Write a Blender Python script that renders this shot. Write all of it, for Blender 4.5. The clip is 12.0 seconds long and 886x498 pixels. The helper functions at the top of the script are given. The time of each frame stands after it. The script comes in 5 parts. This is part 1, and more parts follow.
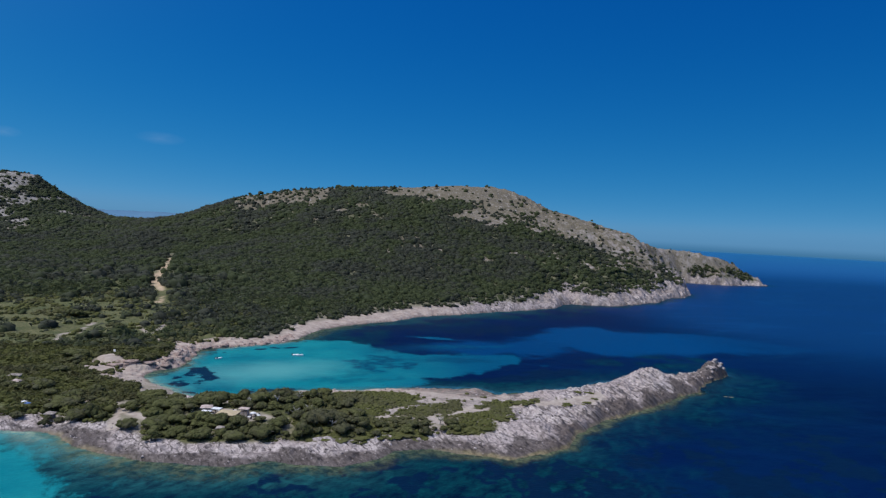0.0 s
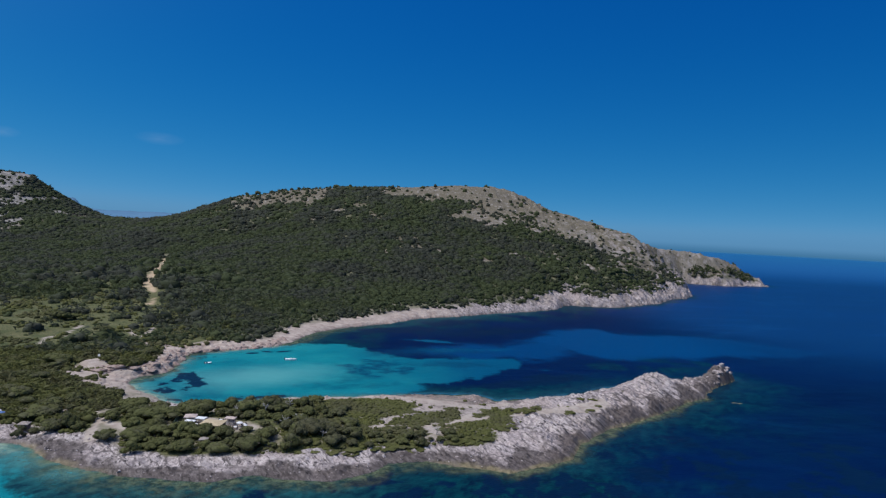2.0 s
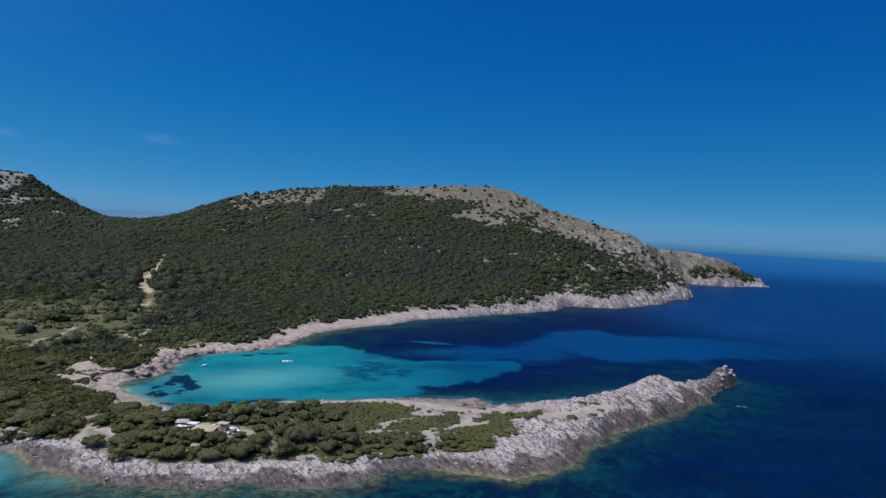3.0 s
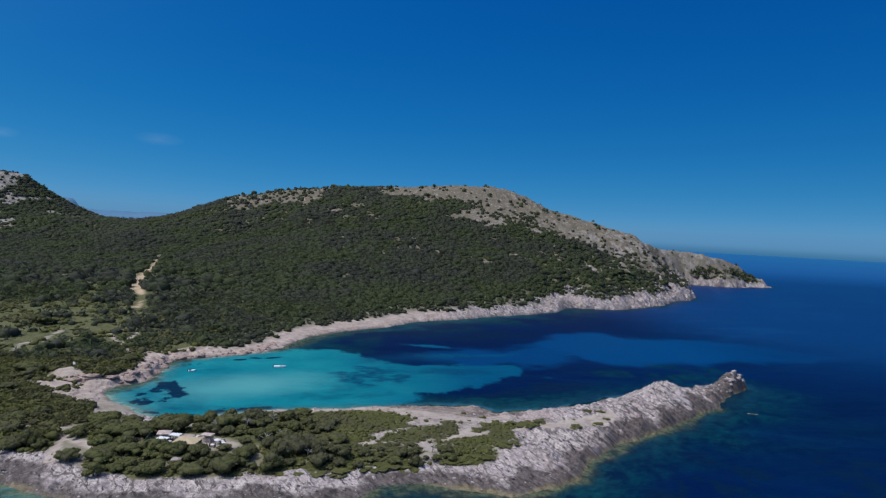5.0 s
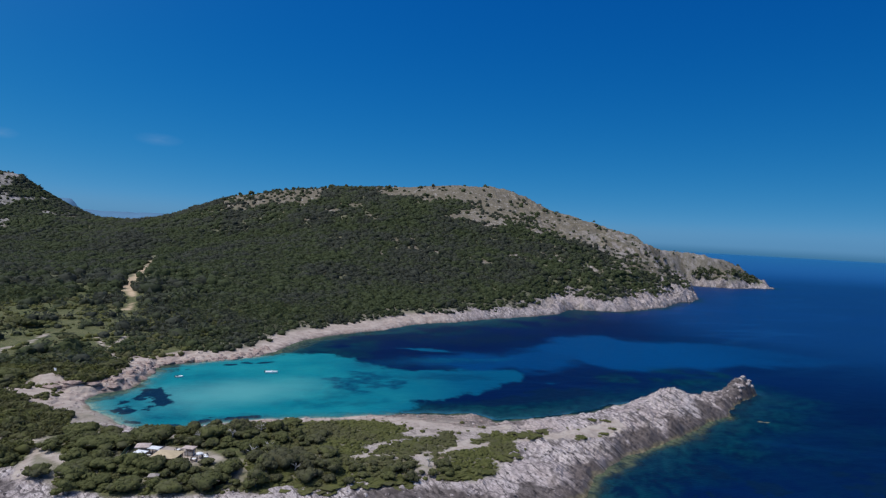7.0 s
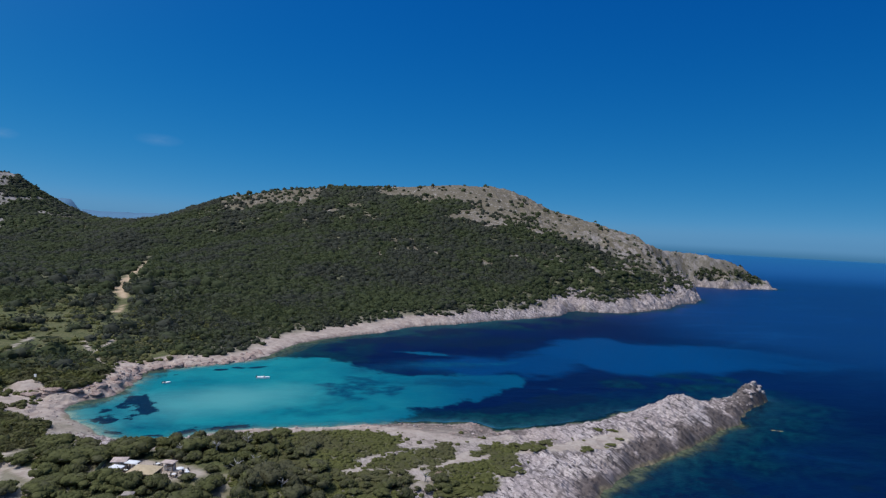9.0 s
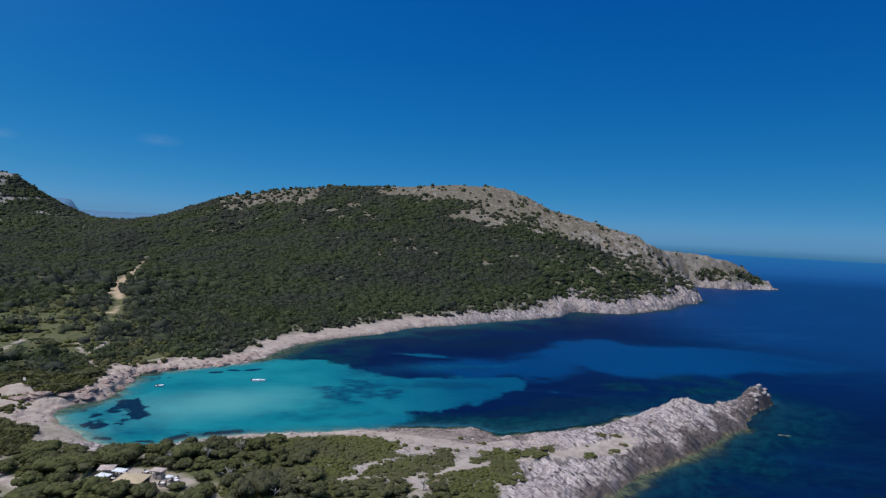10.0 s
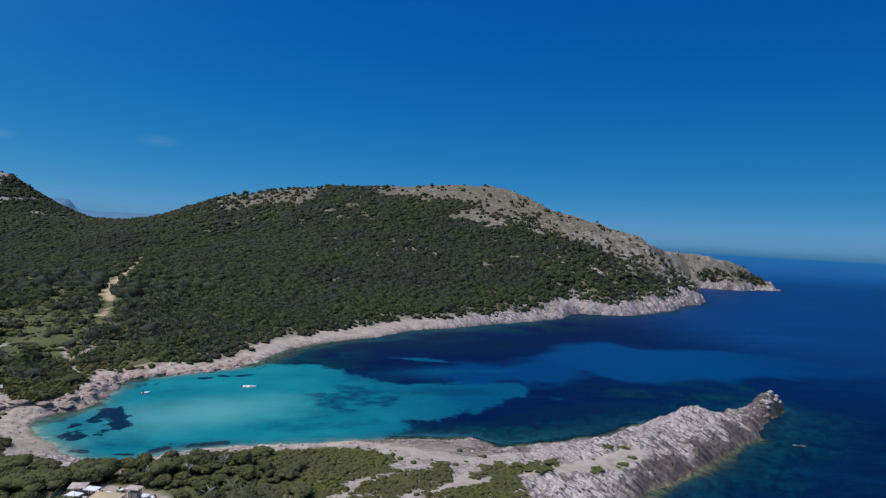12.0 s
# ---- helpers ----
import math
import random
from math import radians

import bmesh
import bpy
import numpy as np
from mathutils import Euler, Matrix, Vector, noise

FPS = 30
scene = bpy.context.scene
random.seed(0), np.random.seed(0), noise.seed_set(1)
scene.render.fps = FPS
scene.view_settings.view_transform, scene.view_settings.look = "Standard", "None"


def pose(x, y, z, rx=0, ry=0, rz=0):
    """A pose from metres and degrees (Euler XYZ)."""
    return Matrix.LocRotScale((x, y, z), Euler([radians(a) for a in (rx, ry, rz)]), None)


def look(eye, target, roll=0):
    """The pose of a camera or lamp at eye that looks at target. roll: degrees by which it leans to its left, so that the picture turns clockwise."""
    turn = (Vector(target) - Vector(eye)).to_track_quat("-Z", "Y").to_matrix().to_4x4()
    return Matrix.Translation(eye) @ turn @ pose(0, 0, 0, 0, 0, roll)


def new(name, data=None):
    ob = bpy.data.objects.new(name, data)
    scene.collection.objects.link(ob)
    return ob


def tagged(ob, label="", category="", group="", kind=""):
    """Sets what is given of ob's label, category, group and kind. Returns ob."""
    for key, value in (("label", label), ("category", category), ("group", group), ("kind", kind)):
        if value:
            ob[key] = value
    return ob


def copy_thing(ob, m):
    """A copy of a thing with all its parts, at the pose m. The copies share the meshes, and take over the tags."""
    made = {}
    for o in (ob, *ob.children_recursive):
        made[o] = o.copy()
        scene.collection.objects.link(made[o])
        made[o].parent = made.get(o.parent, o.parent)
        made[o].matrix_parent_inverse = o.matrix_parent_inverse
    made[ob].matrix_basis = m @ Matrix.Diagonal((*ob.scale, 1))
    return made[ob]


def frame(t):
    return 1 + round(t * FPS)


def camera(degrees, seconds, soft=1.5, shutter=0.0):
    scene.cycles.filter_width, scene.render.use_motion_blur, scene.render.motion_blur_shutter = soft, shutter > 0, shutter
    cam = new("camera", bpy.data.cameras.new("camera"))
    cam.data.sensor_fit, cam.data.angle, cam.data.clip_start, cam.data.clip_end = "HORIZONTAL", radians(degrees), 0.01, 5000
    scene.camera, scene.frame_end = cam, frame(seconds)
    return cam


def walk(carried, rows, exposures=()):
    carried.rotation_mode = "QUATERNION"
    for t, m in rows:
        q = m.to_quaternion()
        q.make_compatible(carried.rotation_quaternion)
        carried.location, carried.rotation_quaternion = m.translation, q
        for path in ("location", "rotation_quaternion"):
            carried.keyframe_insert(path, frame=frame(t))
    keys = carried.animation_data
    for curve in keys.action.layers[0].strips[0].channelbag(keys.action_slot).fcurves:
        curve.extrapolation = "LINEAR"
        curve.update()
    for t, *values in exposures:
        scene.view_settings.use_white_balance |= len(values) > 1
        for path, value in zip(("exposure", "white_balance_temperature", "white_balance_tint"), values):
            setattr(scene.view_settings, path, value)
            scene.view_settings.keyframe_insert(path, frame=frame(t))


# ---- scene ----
import functools

cam = camera(70.5, 12.0, soft=1.25)


def row(t, x, y, z, turn, dip):
    return t, look((x, y, z), (x + turn * 1000, y + 1000, z - dip * 1000), 3.22)


walk(cam, [
    row(0.0, 0.95, 4.07, 64.08, 0.0147, 0.0239),
    row(1.5, 1.62, 11.60, 64.06, 0.0157, 0.0235),
    row(3.0, 2.20, 19.12, 64.03, 0.0162, 0.0230),
    row(5.0, 2.96, 29.56, 64.00, 0.0167, 0.0225),
    row(7.0, 3.84, 40.08, 63.93, 0.0172, 0.0215),
    row(9.0, 4.68, 50.58, 63.80, 0.0169, 0.0209),
    row(10.5, 5.26, 58.40, 63.77, 0.0169, 0.0206),
    row(12.0, 5.77, 66.23, 63.78, 0.0172, 0.0201),
])

# ---- light ----
SUN_TO = Vector((-0.42, -0.20, 0.88)).normalized()
sun = new("sun", bpy.data.lights.new("sun", "SUN"))
sun.data.energy, sun.data.angle, sun.data.color = 2.42, radians(0.53), (1.0, 0.955, 0.89)
sun.matrix_world = look(SUN_TO * 300, (0, 0, 0))

world = bpy.data.worlds.new("sky")
scene.world = world
world.use_nodes = True
wn, wl = world.node_tree.nodes, world.node_tree.links
wn.clear()
w_out, w_bg = wn.new("ShaderNodeOutputWorld"), wn.new("ShaderNodeBackground")
w_sky, w_geo, w_add = wn.new("ShaderNodeTexSky"), wn.new("ShaderNodeTexCoord"), wn.new("ShaderNodeVectorMath")
w_sky.sky_type, w_sky.sun_disc = "NISHITA", False
w_sky.sun_elevation = math.asin(SUN_TO.z)
w_sky.sun_rotation = math.atan2(SUN_TO.x, SUN_TO.y)
w_sky.altitude, w_sky.air_density, w_sky.dust_density, w_sky.ozone_density = 60, 0.75, 0.15, 4.0
w_add.operation = "ADD"
w_add.inputs[1].default_value = (0, 0, 0.11)
wl.new(w_geo.outputs["Generated"], w_add.inputs[0])
wl.new(w_add.outputs[0], w_sky.inputs[0])
# clear dry air: each channel deepened by its own power
w_sep, w_com = wn.new("ShaderNodeSeparateColor"), wn.new("ShaderNodeCombineColor")
wl.new(w_sky.outputs[0], w_sep.inputs[0])
for k, (gain, power) in enumerate(((0.0040, 4.0), (0.0605, 1.26), (0.206, 0.58))):
    w_pow, w_mul = wn.new("ShaderNodeMath"), wn.new("ShaderNodeMath")
    w_pow.operation, w_mul.operation = "POWER", "MULTIPLY"
    w_pow.inputs[1].default_value, w_mul.inputs[1].default_value = power, gain
    wl.new(w_sep.outputs[k], w_pow.inputs[0])
    wl.new(w_pow.outputs[0], w_mul.inputs[0])
    w_cap = wn.new("ShaderNodeMath")
    w_cap.operation, w_cap.inputs[1].default_value, w_cap.inputs[2].default_value = "SMOOTH_MIN", (0.115, 0.33, 0.66)[k], 0.03
    wl.new(w_mul.outputs[0], w_cap.inputs[0])
    wl.new(w_cap.outputs[0], w_com.inputs[k])


def wisp(colour, toward, spread, amount, grain):
    """A faint streak of high cloud in one direction of the sky."""
    sub, scl, length = (wn.new("ShaderNodeVectorMath") for _ in range(3))
    sub.operation, scl.operation, length.operation = "SUBTRACT", "MULTIPLY", "LENGTH"
    sub.inputs[1].default_value = Vector(toward).normalized()
    scl.inputs[1].default_value = (1 / spread[0], 1 / spread[0], 1 / spread[1])
    wl.new(w_geo.outputs["Generated"], sub.inputs[0])
    wl.new(sub.outputs[0], scl.inputs[0])
    wl.new(scl.outputs[0], length.inputs[0])
    tex, ramp, mul, mix = (wn.new("ShaderNode" + k) for k in ("TexNoise", "MapRange", "Math", "Mix"))
    tex.inputs["Scale"].default_value, tex.inputs["Detail"].default_value = grain, 5
    wl.new(scl.outputs[0], tex.inputs["Vector"])
    ramp.inputs[1].default_value, ramp.inputs[2].default_value, ramp.inputs[3].default_value, ramp.inputs[4].default_value = 1.0, 0.0, 0.0, amount
    wl.new(length.outputs["Value"], ramp.inputs[0])
    mul.operation = "MULTIPLY"
    wl.new(ramp.outputs[0], mul.inputs[0])
    wl.new(tex.outputs[0], mul.inputs[1])
    mix.data_type = "RGBA"
    wl.new(mul.outputs[0], mix.inputs[0])
    wl.new(colour, mix.inputs[6])
    mix.inputs[7].default_value = (0.55, 0.66, 0.80, 1)
    return mix.outputs[2]


w_col = wisp(w_com.outputs[0], (-0.44, 1, 0.126), (0.035, 0.010), 0.13, 1.6)
w_col = wisp(w_col, (-0.685, 1, 0.123), (0.02, 0.008), 0.13, 1.4)
# grey haze lying low over the sea
w_low, w_band, w_haze = (wn.new("ShaderNode" + k) for k in ("SeparateXYZ", "MapRange", "Mix"))
wl.new(w_geo.outputs["Generated"], w_low.inputs[0])
w_band.interpolation_type = "SMOOTHSTEP"
w_band.inputs[1].default_value, w_band.inputs[2].default_value, w_band.inputs[3].default_value, w_band.inputs[4].default_value = 0.045, -0.008, 0.0, 0.75
wl.new(w_low.outputs["Z"], w_band.inputs[0])
w_haze.data_type = "RGBA"
wl.new(w_band.outputs[0], w_haze.inputs[0])
wl.new(w_col, w_haze.inputs[6])
w_haze.inputs[7].default_value = (0.10, 0.255, 0.44, 1)
w_near, w_edge = wn.new("ShaderNodeMapRange"), wn.new("ShaderNodeMix")
w_near.interpolation_type = "SMOOTHSTEP"
w_near.inputs[1].default_value, w_near.inputs[2].default_value, w_near.inputs[3].default_value, w_near.inputs[4].default_value = 0.010, -0.006, 0.0, 0.75
wl.new(w_low.outputs["Z"], w_near.inputs[0])
w_edge.data_type = "RGBA"
wl.new(w_near.outputs[0], w_edge.inputs[0])
wl.new(w_haze.outputs[2], w_edge.inputs[6])
w_edge.inputs[7].default_value = (0.035, 0.155, 0.315, 1)
w_side, w_deep = wn.new("ShaderNodeMapRange"), wn.new("ShaderNodeMix")
w_side.inputs[1].default_value, w_side.inputs[2].default_value, w_side.inputs[3].default_value, w_side.inputs[4].default_value = -0.15, 0.6, 0.97, 0.90
wl.new(w_low.outputs["X"], w_side.inputs[0])
w_deep.data_type, w_deep.blend_type, w_deep.inputs[0].default_value = "RGBA", "MULTIPLY", 1.0
wl.new(w_edge.outputs[2], w_deep.inputs[6])
wl.new(w_side.outputs[0], w_deep.inputs[7])
w_col = w_deep.outputs[2]
# the bright sky round the sun, behind the camera's back
w_dot, w_max, w_pw, w_sum = (wn.new("ShaderNode" + k) for k in ("VectorMath", "Math", "Math", "Mix"))
w_dot.operation, w_max.operation, w_pw.operation = "DOT_PRODUCT", "MAXIMUM", "POWER"
w_dot.inputs[1].default_value, w_max.inputs[1].default_value, w_pw.inputs[1].default_value = SUN_TO, 0.0, 5.0
wl.new(w_geo.outputs["Generated"], w_dot.inputs[0])
wl.new(w_dot.outputs["Value"], w_max.inputs[0])
wl.new(w_max.outputs[0], w_pw.inputs[0])
w_sum.data_type, w_sum.blend_type = "RGBA", "ADD"
wl.new(w_pw.outputs[0], w_sum.inputs[0])
wl.new(w_col, w_sum.inputs[6])
w_sum.inputs[7].default_value = (2.0, 2.1, 2.2, 1)
wl.new(w_sum.outputs[2], w_bg.inputs[0])
wl.new(w_bg.outputs[0], w_out.inputs[0])
w_bg.inputs[1].default_value = 1.0
scene.view_settings.exposure = 0.0


# ---- numeric noise ----
def hash01(ix, iy, seed):
    h = (ix.astype(np.int64) * 374761393 + iy.astype(np.int64) * 668265263 + seed * 974711) & 0x7FFFFFFF
    h = ((h ^ (h >> 13)) * 1274126177) & 0x7FFFFFFF
    return ((h ^ (h >> 16)) & 0xFFFF) / 65535.0


def vnoise(x, y, seed=0):
    """Smooth value noise, -1 to 1."""
    ix, iy = np.floor(x), np.floor(y)
    fx, fy = x - ix, y - iy
    fx, fy = fx * fx * fx * (fx * (6 * fx - 15) + 10), fy * fy * fy * (fy * (6 * fy - 15) + 10)
    a, b = hash01(ix, iy, seed), hash01(ix + 1, iy, seed)
    c, d = hash01(ix, iy + 1, seed), hash01(ix + 1, iy + 1, seed)
    return 2 * ((a + (b - a) * fx) * (1 - fy) + (c + (d - c) * fx) * fy) - 1


def fbm(x, y, size, octaves=4, seed=0, gain=0.5):
    total, amp = np.zeros_like(x), 1.0
    for o in range(octaves):
        total += amp * vnoise(x / size + 17.3 * o, y / size - 9.1 * o, seed + o)
        size, amp = size / 2.03, amp * gain
    return total


def ridged(x, y, size, octaves=4, seed=0):
    total, amp = np.zeros_like(x), 1.0
    for o in range(octaves):
        total += amp * (1 - 2 * np.abs(vnoise(x / size + 5.7 * o, y / size + 3.1 * o, seed + o)))
        size, amp = size / 2.1, amp * 0.5
    return total


def smooth(a, b, v):
    t = np.clip((v - a) / (b - a), 0, 1)
    return t * t * (3 - 2 * t)


# ---- plan: coast, heights ----
COAST_SOUTH = [(-2500, -300), (-800, 60), (-420, 140), (-260, 176), (-160, 187), (-122, 187), (-112, 187), (-102, 183), (-94, 177),
               (-86, 173), (-75, 169), (-61, 168), (-49, 167), (-43, 171), (-39, 173), (-33, 171), (-20, 171), (-14, 177), (-7, 186),
               (5, 189), (15, 186), (26, 184), (37, 190), (46, 196), (52, 212), (67, 229), (92, 251), (112, 272), (125, 284),
               (134, 300), (144, 309.5), (152, 316), (154.5, 321), (152.5, 326)]
COAST_BAY = [(147, 327), (138, 319), (129, 312), (118, 306), (104, 300), (92, 294), (80, 285), (68, 274), (52, 267), (39, 261), (29, 256),
             (25, 261), (21, 264), (14, 261), (6, 261), (-3, 259), (-14, 256), (-26, 252), (-39, 248), (-50, 245), (-62, 239), (-71, 231), (-80, 229),
             (-90, 234), (-96, 239), (-105, 247), (-113, 256), (-115, 261), (-113, 266), (-108, 275), (-107, 286), (-110, 300),
             (-113, 313), (-108, 322), (-94, 331), (-78, 347), (-71, 372), (-67, 397), (-47, 427), (-26, 448)]
COAST_NORTH = [(-4, 485), (20, 502), (50, 533), (82, 559), (120, 598), (144, 640), (160, 636), (186, 638), (253, 715), (342, 828), (350, 850),
               (345, 930), (385, 1060), (465, 1140), (530, 1125), (637, 1184), (645, 1210), (590, 1330), (450, 1500), (300, 1700),
               (0, 1900), (-600, 1990), (-1500, 1990), (-2490, 1900)]
COAST = np.array(COAST_SOUTH + COAST_BAY + COAST_NORTH, float)

WEST_CREST = [(-930, 1250, 128), (-834, 1250, 137), (-790, 1250, 136), (-723, 1250, 90), (-633, 1250, 59), (-555, 1250, 43), (-440, 1150, 65)]
MAIN_CREST = [(-440, 1150, 65), (-365, 1100, 94), (-326, 1100, 112), (-250, 1110, 126.5), (-150, 1100, 135), (-53, 1120, 140), (28, 1150, 150.5), (100, 1150, 154), (134, 1130, 146),
              (168, 1110, 132), (188.5, 1080, 116), (217, 1050, 105), (243.5, 1000, 92.5), (266, 950, 84), (277, 900, 69), (292, 880, 58), (312, 860, 36)]
CAPE_CREST = [(455, 1190, 57), (540, 1200, 50), (596, 1200, 36)]


def filled(line, gap):
    """The points of a line with further ones between them, no wider apart than gap."""
    out = []
    for p, q in zip(line, line[1:]):
        n = max(1, math.ceil(math.hypot(q[0] - p[0], q[1] - p[1]) / gap))
        out += [tuple(a + (b - a) * k / n for a, b in zip(p, q)) for k in range(n)]
    return out + [line[-1]]


CREST = WEST_CREST[:-1] + filled(MAIN_CREST, 32) + CAPE_CREST
SLOPES = [(-120, 760, 45), (40, 800, 66), (120, 760, 48), (-20, 640, 28), (-260, 880, 46), (-219, 518, 14), (-216, 389, 5), (-147, 353, 3),
          (-300, 700, 17), (-500, 900, 26), (-700, 900, 34), (-500, 500, 10), (-900, 600, 22), (-300, 260, 5), (-160, 260, 4),
          (-60, 440, 6), (60, 590, 14), (190, 680, 22), (270, 760, 24), (0, 1450, 50), (300, 1300, 50), (-700, 1600, 20), (-555, 1420, 12), (-800, 1420, 40)]
SPIT = [(-130, 215, 3), (-90, 205, 3), (-60, 205, 3), (-30, 205, 3.2), (0, 215, 3.4), (20, 232, 3.8), (42, 222, 5.0), (52, 224, 5.8), (50, 239, 4.4),
        (62, 246, 4.8), (78, 262, 5.4), (84, 272, 5.4),
        (20, 200, 3.0), (60, 232, 5.6), (75, 246, 5.6), (89, 262, 5.6), (-60, 180, 1.8), (-20, 185, 2.0)]
RIDGE = [(89, 277, 6.4), (94, 281, 8.7), (98.5, 284, 8.6), (107, 288.5, 6.4), (114, 292.5, 3.6), (118.5, 296, 4.0), (126, 301, 2.5), (132, 306, 2.4), (136.5, 309.8, 3.0),
         (140, 312.6, 4.8), (143, 315, 7.4), (147, 318.8, 7.4), (150.5, 322.5, 4.2)]
KNOTS = np.array(CREST + SLOPES + SPIT + filled(RIDGE, 5), float)


def kernel(px, py):
    d2 = (px[..., None] - KNOTS[:, 0]) ** 2 + (py[..., None] - KNOTS[:, 1]) ** 2
    return np.sqrt(d2 + 36.0)


RBF = np.linalg.solve(np.block([[kernel(KNOTS[:, 0], KNOTS[:, 1]), np.ones((len(KNOTS), 1))], [np.ones((1, len(KNOTS))), np.zeros((1, 1))]]),
                      np.append(KNOTS[:, 2], 0.0))


def coast_distance(x, y):
    """Metres from the waterline, positive on land."""
    best, inside = np.full(x.shape, 1e9), np.zeros(x.shape, bool)
    for (ax, ay), (bx, by) in zip(COAST, np.roll(COAST, -1, 0)):
        ex, ey = bx - ax, by - ay
        t = np.clip(((x - ax) * ex + (y - ay) * ey) / (ex * ex + ey * ey), 0, 1)
        best = np.minimum(best, (x - ax - t * ex) ** 2 + (y - ay - t * ey) ** 2)
        if ey:
            cross = (ay > y) != (by > y)
            inside ^= cross & (x < (y - ay) * ex / ey + ax)
    return np.where(inside, 1, -1) * np.sqrt(best)


def near_line(x, y, line, width, wiggle=0.0, seed=0):
    """1 on a track of that width along a line, 0 away from it."""
    best = np.full(x.shape, 1e9)
    for (ax, ay), (bx, by) in zip(line, line[1:]):
        ex, ey = bx - ax, by - ay
        t = np.clip(((x - ax) * ex + (y - ay) * ey) / (ex * ex + ey * ey), 0, 1)
        best = np.minimum(best, np.hypot(x - ax - t * ex, y - ay - t * ey))
    return 1 - smooth(width * 0.5, width * 1.1, best + wiggle * fbm(x, y, 8, 3, seed))


def blob(x, y, cx, cy, rx, ry, turn=0.0, edge=0.25, wiggle=0.25, size=12, seed=0):
    """A soft patch with an uneven edge."""
    c, s = math.cos(radians(turn)), math.sin(radians(turn))
    dx, dy = x - cx, y - cy
    r = np.hypot((c * dx + s * dy) / rx, (-s * dx + c * dy) / ry)
    return 1 - smooth(1 - edge, 1 + edge, r + wiggle * fbm(x, y, size, 4, seed))


def inside_of(x, y, outline, edge=2.0, wiggle=0.0, size=10, seed=0):
    """1 inside an outline, 0 outside, with a soft uneven edge some metres wide."""
    best, inside = np.full(x.shape, 1e9), np.zeros(x.shape, bool)
    pts = list(outline)
    for (ax, ay), (bx, by) in zip(pts, pts[1:] + pts[:1]):
        ex, ey = bx - ax, by - ay
        t = np.clip(((x - ax) * ex + (y - ay) * ey) / (ex * ex + ey * ey), 0, 1)
        best = np.minimum(best, np.hypot(x - ax - t * ex, y - ay - t * ey))
        if ey:
            inside ^= ((ay > y) != (by > y)) & (x < (y - ay) * ex / ey + ax)
    return smooth(-edge, edge, np.where(inside, 1, -1) * best + wiggle * fbm(x, y, size, 4, seed))


FRONT_X = [-112, -93, -77, -60, -42, -36, -27, -21, -16, -9, 0, 12, 17, 25, 31, 34]
FRONT_Y = [191, 190, 182, 181, 183.5, 184, 188.5, 187.5, 190, 194, 195.5, 197, 198, 206, 218, 226]


def front(x):
    """Where the greenery ends above the southern rock shelf."""
    return np.interp(x, FRONT_X, FRONT_Y)


MATS = [[(-38, 237), (-26, 237), (-21, 238.5), (-13.5, 240), (-7.5, 236.5), (-3, 236), (-2, 230.5), (-3, 227), (-1.6, 226), (-4.2, 221.6), (-7.6, 219), (-10, 218.5), (-12, 215.3), (-12, 210.6), (-19, 208), (-38, 207)],
        [(-9.2, 209.9), (-8.4, 212.7), (-6.8, 216.6), (-2.6, 219.3), (0.8, 224.4), (3.8, 225.4), (4.3, 224.2), (7.6, 226), (10.4, 230), (13.8, 230.5), (12.6, 225.5), (15, 226), (14.7, 222.2), (12.7, 218.4), (11.2, 215.3), (6.3, 213.8), (2.8, 211.9), (-0.6, 210.8), (-6, 209.6)],
        [(18.6, 221.6), (19.8, 225.5), (22.8, 229.7), (25, 230.6), (27, 228.3), (30, 229.5), (32, 232), (37.5, 234.5), (40, 232), (38, 227), (36, 225), (29.3, 223.9), (24.6, 221.6), (21, 221.9)],
        [(6.5, 210.5), (10.5, 213.2), (13.3, 214.4), (17, 215.8), (20.7, 219), (25.3, 220.5), (29.5, 222.5), (31.5, 218.5), (33, 215.6), (30.6, 211), (27.5, 209.5), (24.4, 209.8), (25, 206.5), (22.5, 201.4), (18.3, 197.5), (13.6, 195), (9, 194.5), (8, 199.5), (9, 204.7)],
        [(-38, 206), (-19, 206.5), (-12.6, 207.3), (-6.3, 208.6), (-1.3, 208.8), (4, 208), (3, 205), (2, 198.5), (3.8, 196.5), (1.7, 194.6), (-9, 193), (-20, 189), (-38, 186)]]
SHELF = [(-15, 252), (-5, 246), (4, 243), (12, 241), (24, 241), (33, 244), (31, 252), (27, 258), (21, 266), (6, 264), (-4, 262), (-15, 258)]

COVE_MAT = [(-160, 252), (-144, 249), (-132, 248), (-122.4, 240), (-114, 237.5), (-103, 233), (-101, 227), (-103.3, 222.4), (-96, 217.5), (-96.4, 213.5), (-102, 209.5), (-107, 210), (-118, 209), (-160, 216)]
MEADOW = [(-255, 345), (-214, 350), (-207, 358), (-202, 384), (-171, 365), (-149, 325), (-158, 316), (-165, 309), (-166, 290), (-180, 283), (-255, 300)]


def in_mats(x, y):
    """1 where low shrubs grow in closed mats on the eastern half of the spit."""
    return functools.reduce(np.maximum, (inside_of(x, y, m, 0.9, 1.3, 4, 171 + k) for k, m in enumerate(MATS)))


PLATFORM = [(-139, 244), (-139, 260), (-139, 274), (-128, 271), (-120, 266), (-113, 259), (-110, 247), (-113, 236), (-123, 236)]
POINT_SAND = [(38, 225), (50, 226), (58, 230.5), (65, 237.5), (71.5, 246), (68, 249), (60, 243.5), (52, 236.5), (44, 231), (37, 228)]


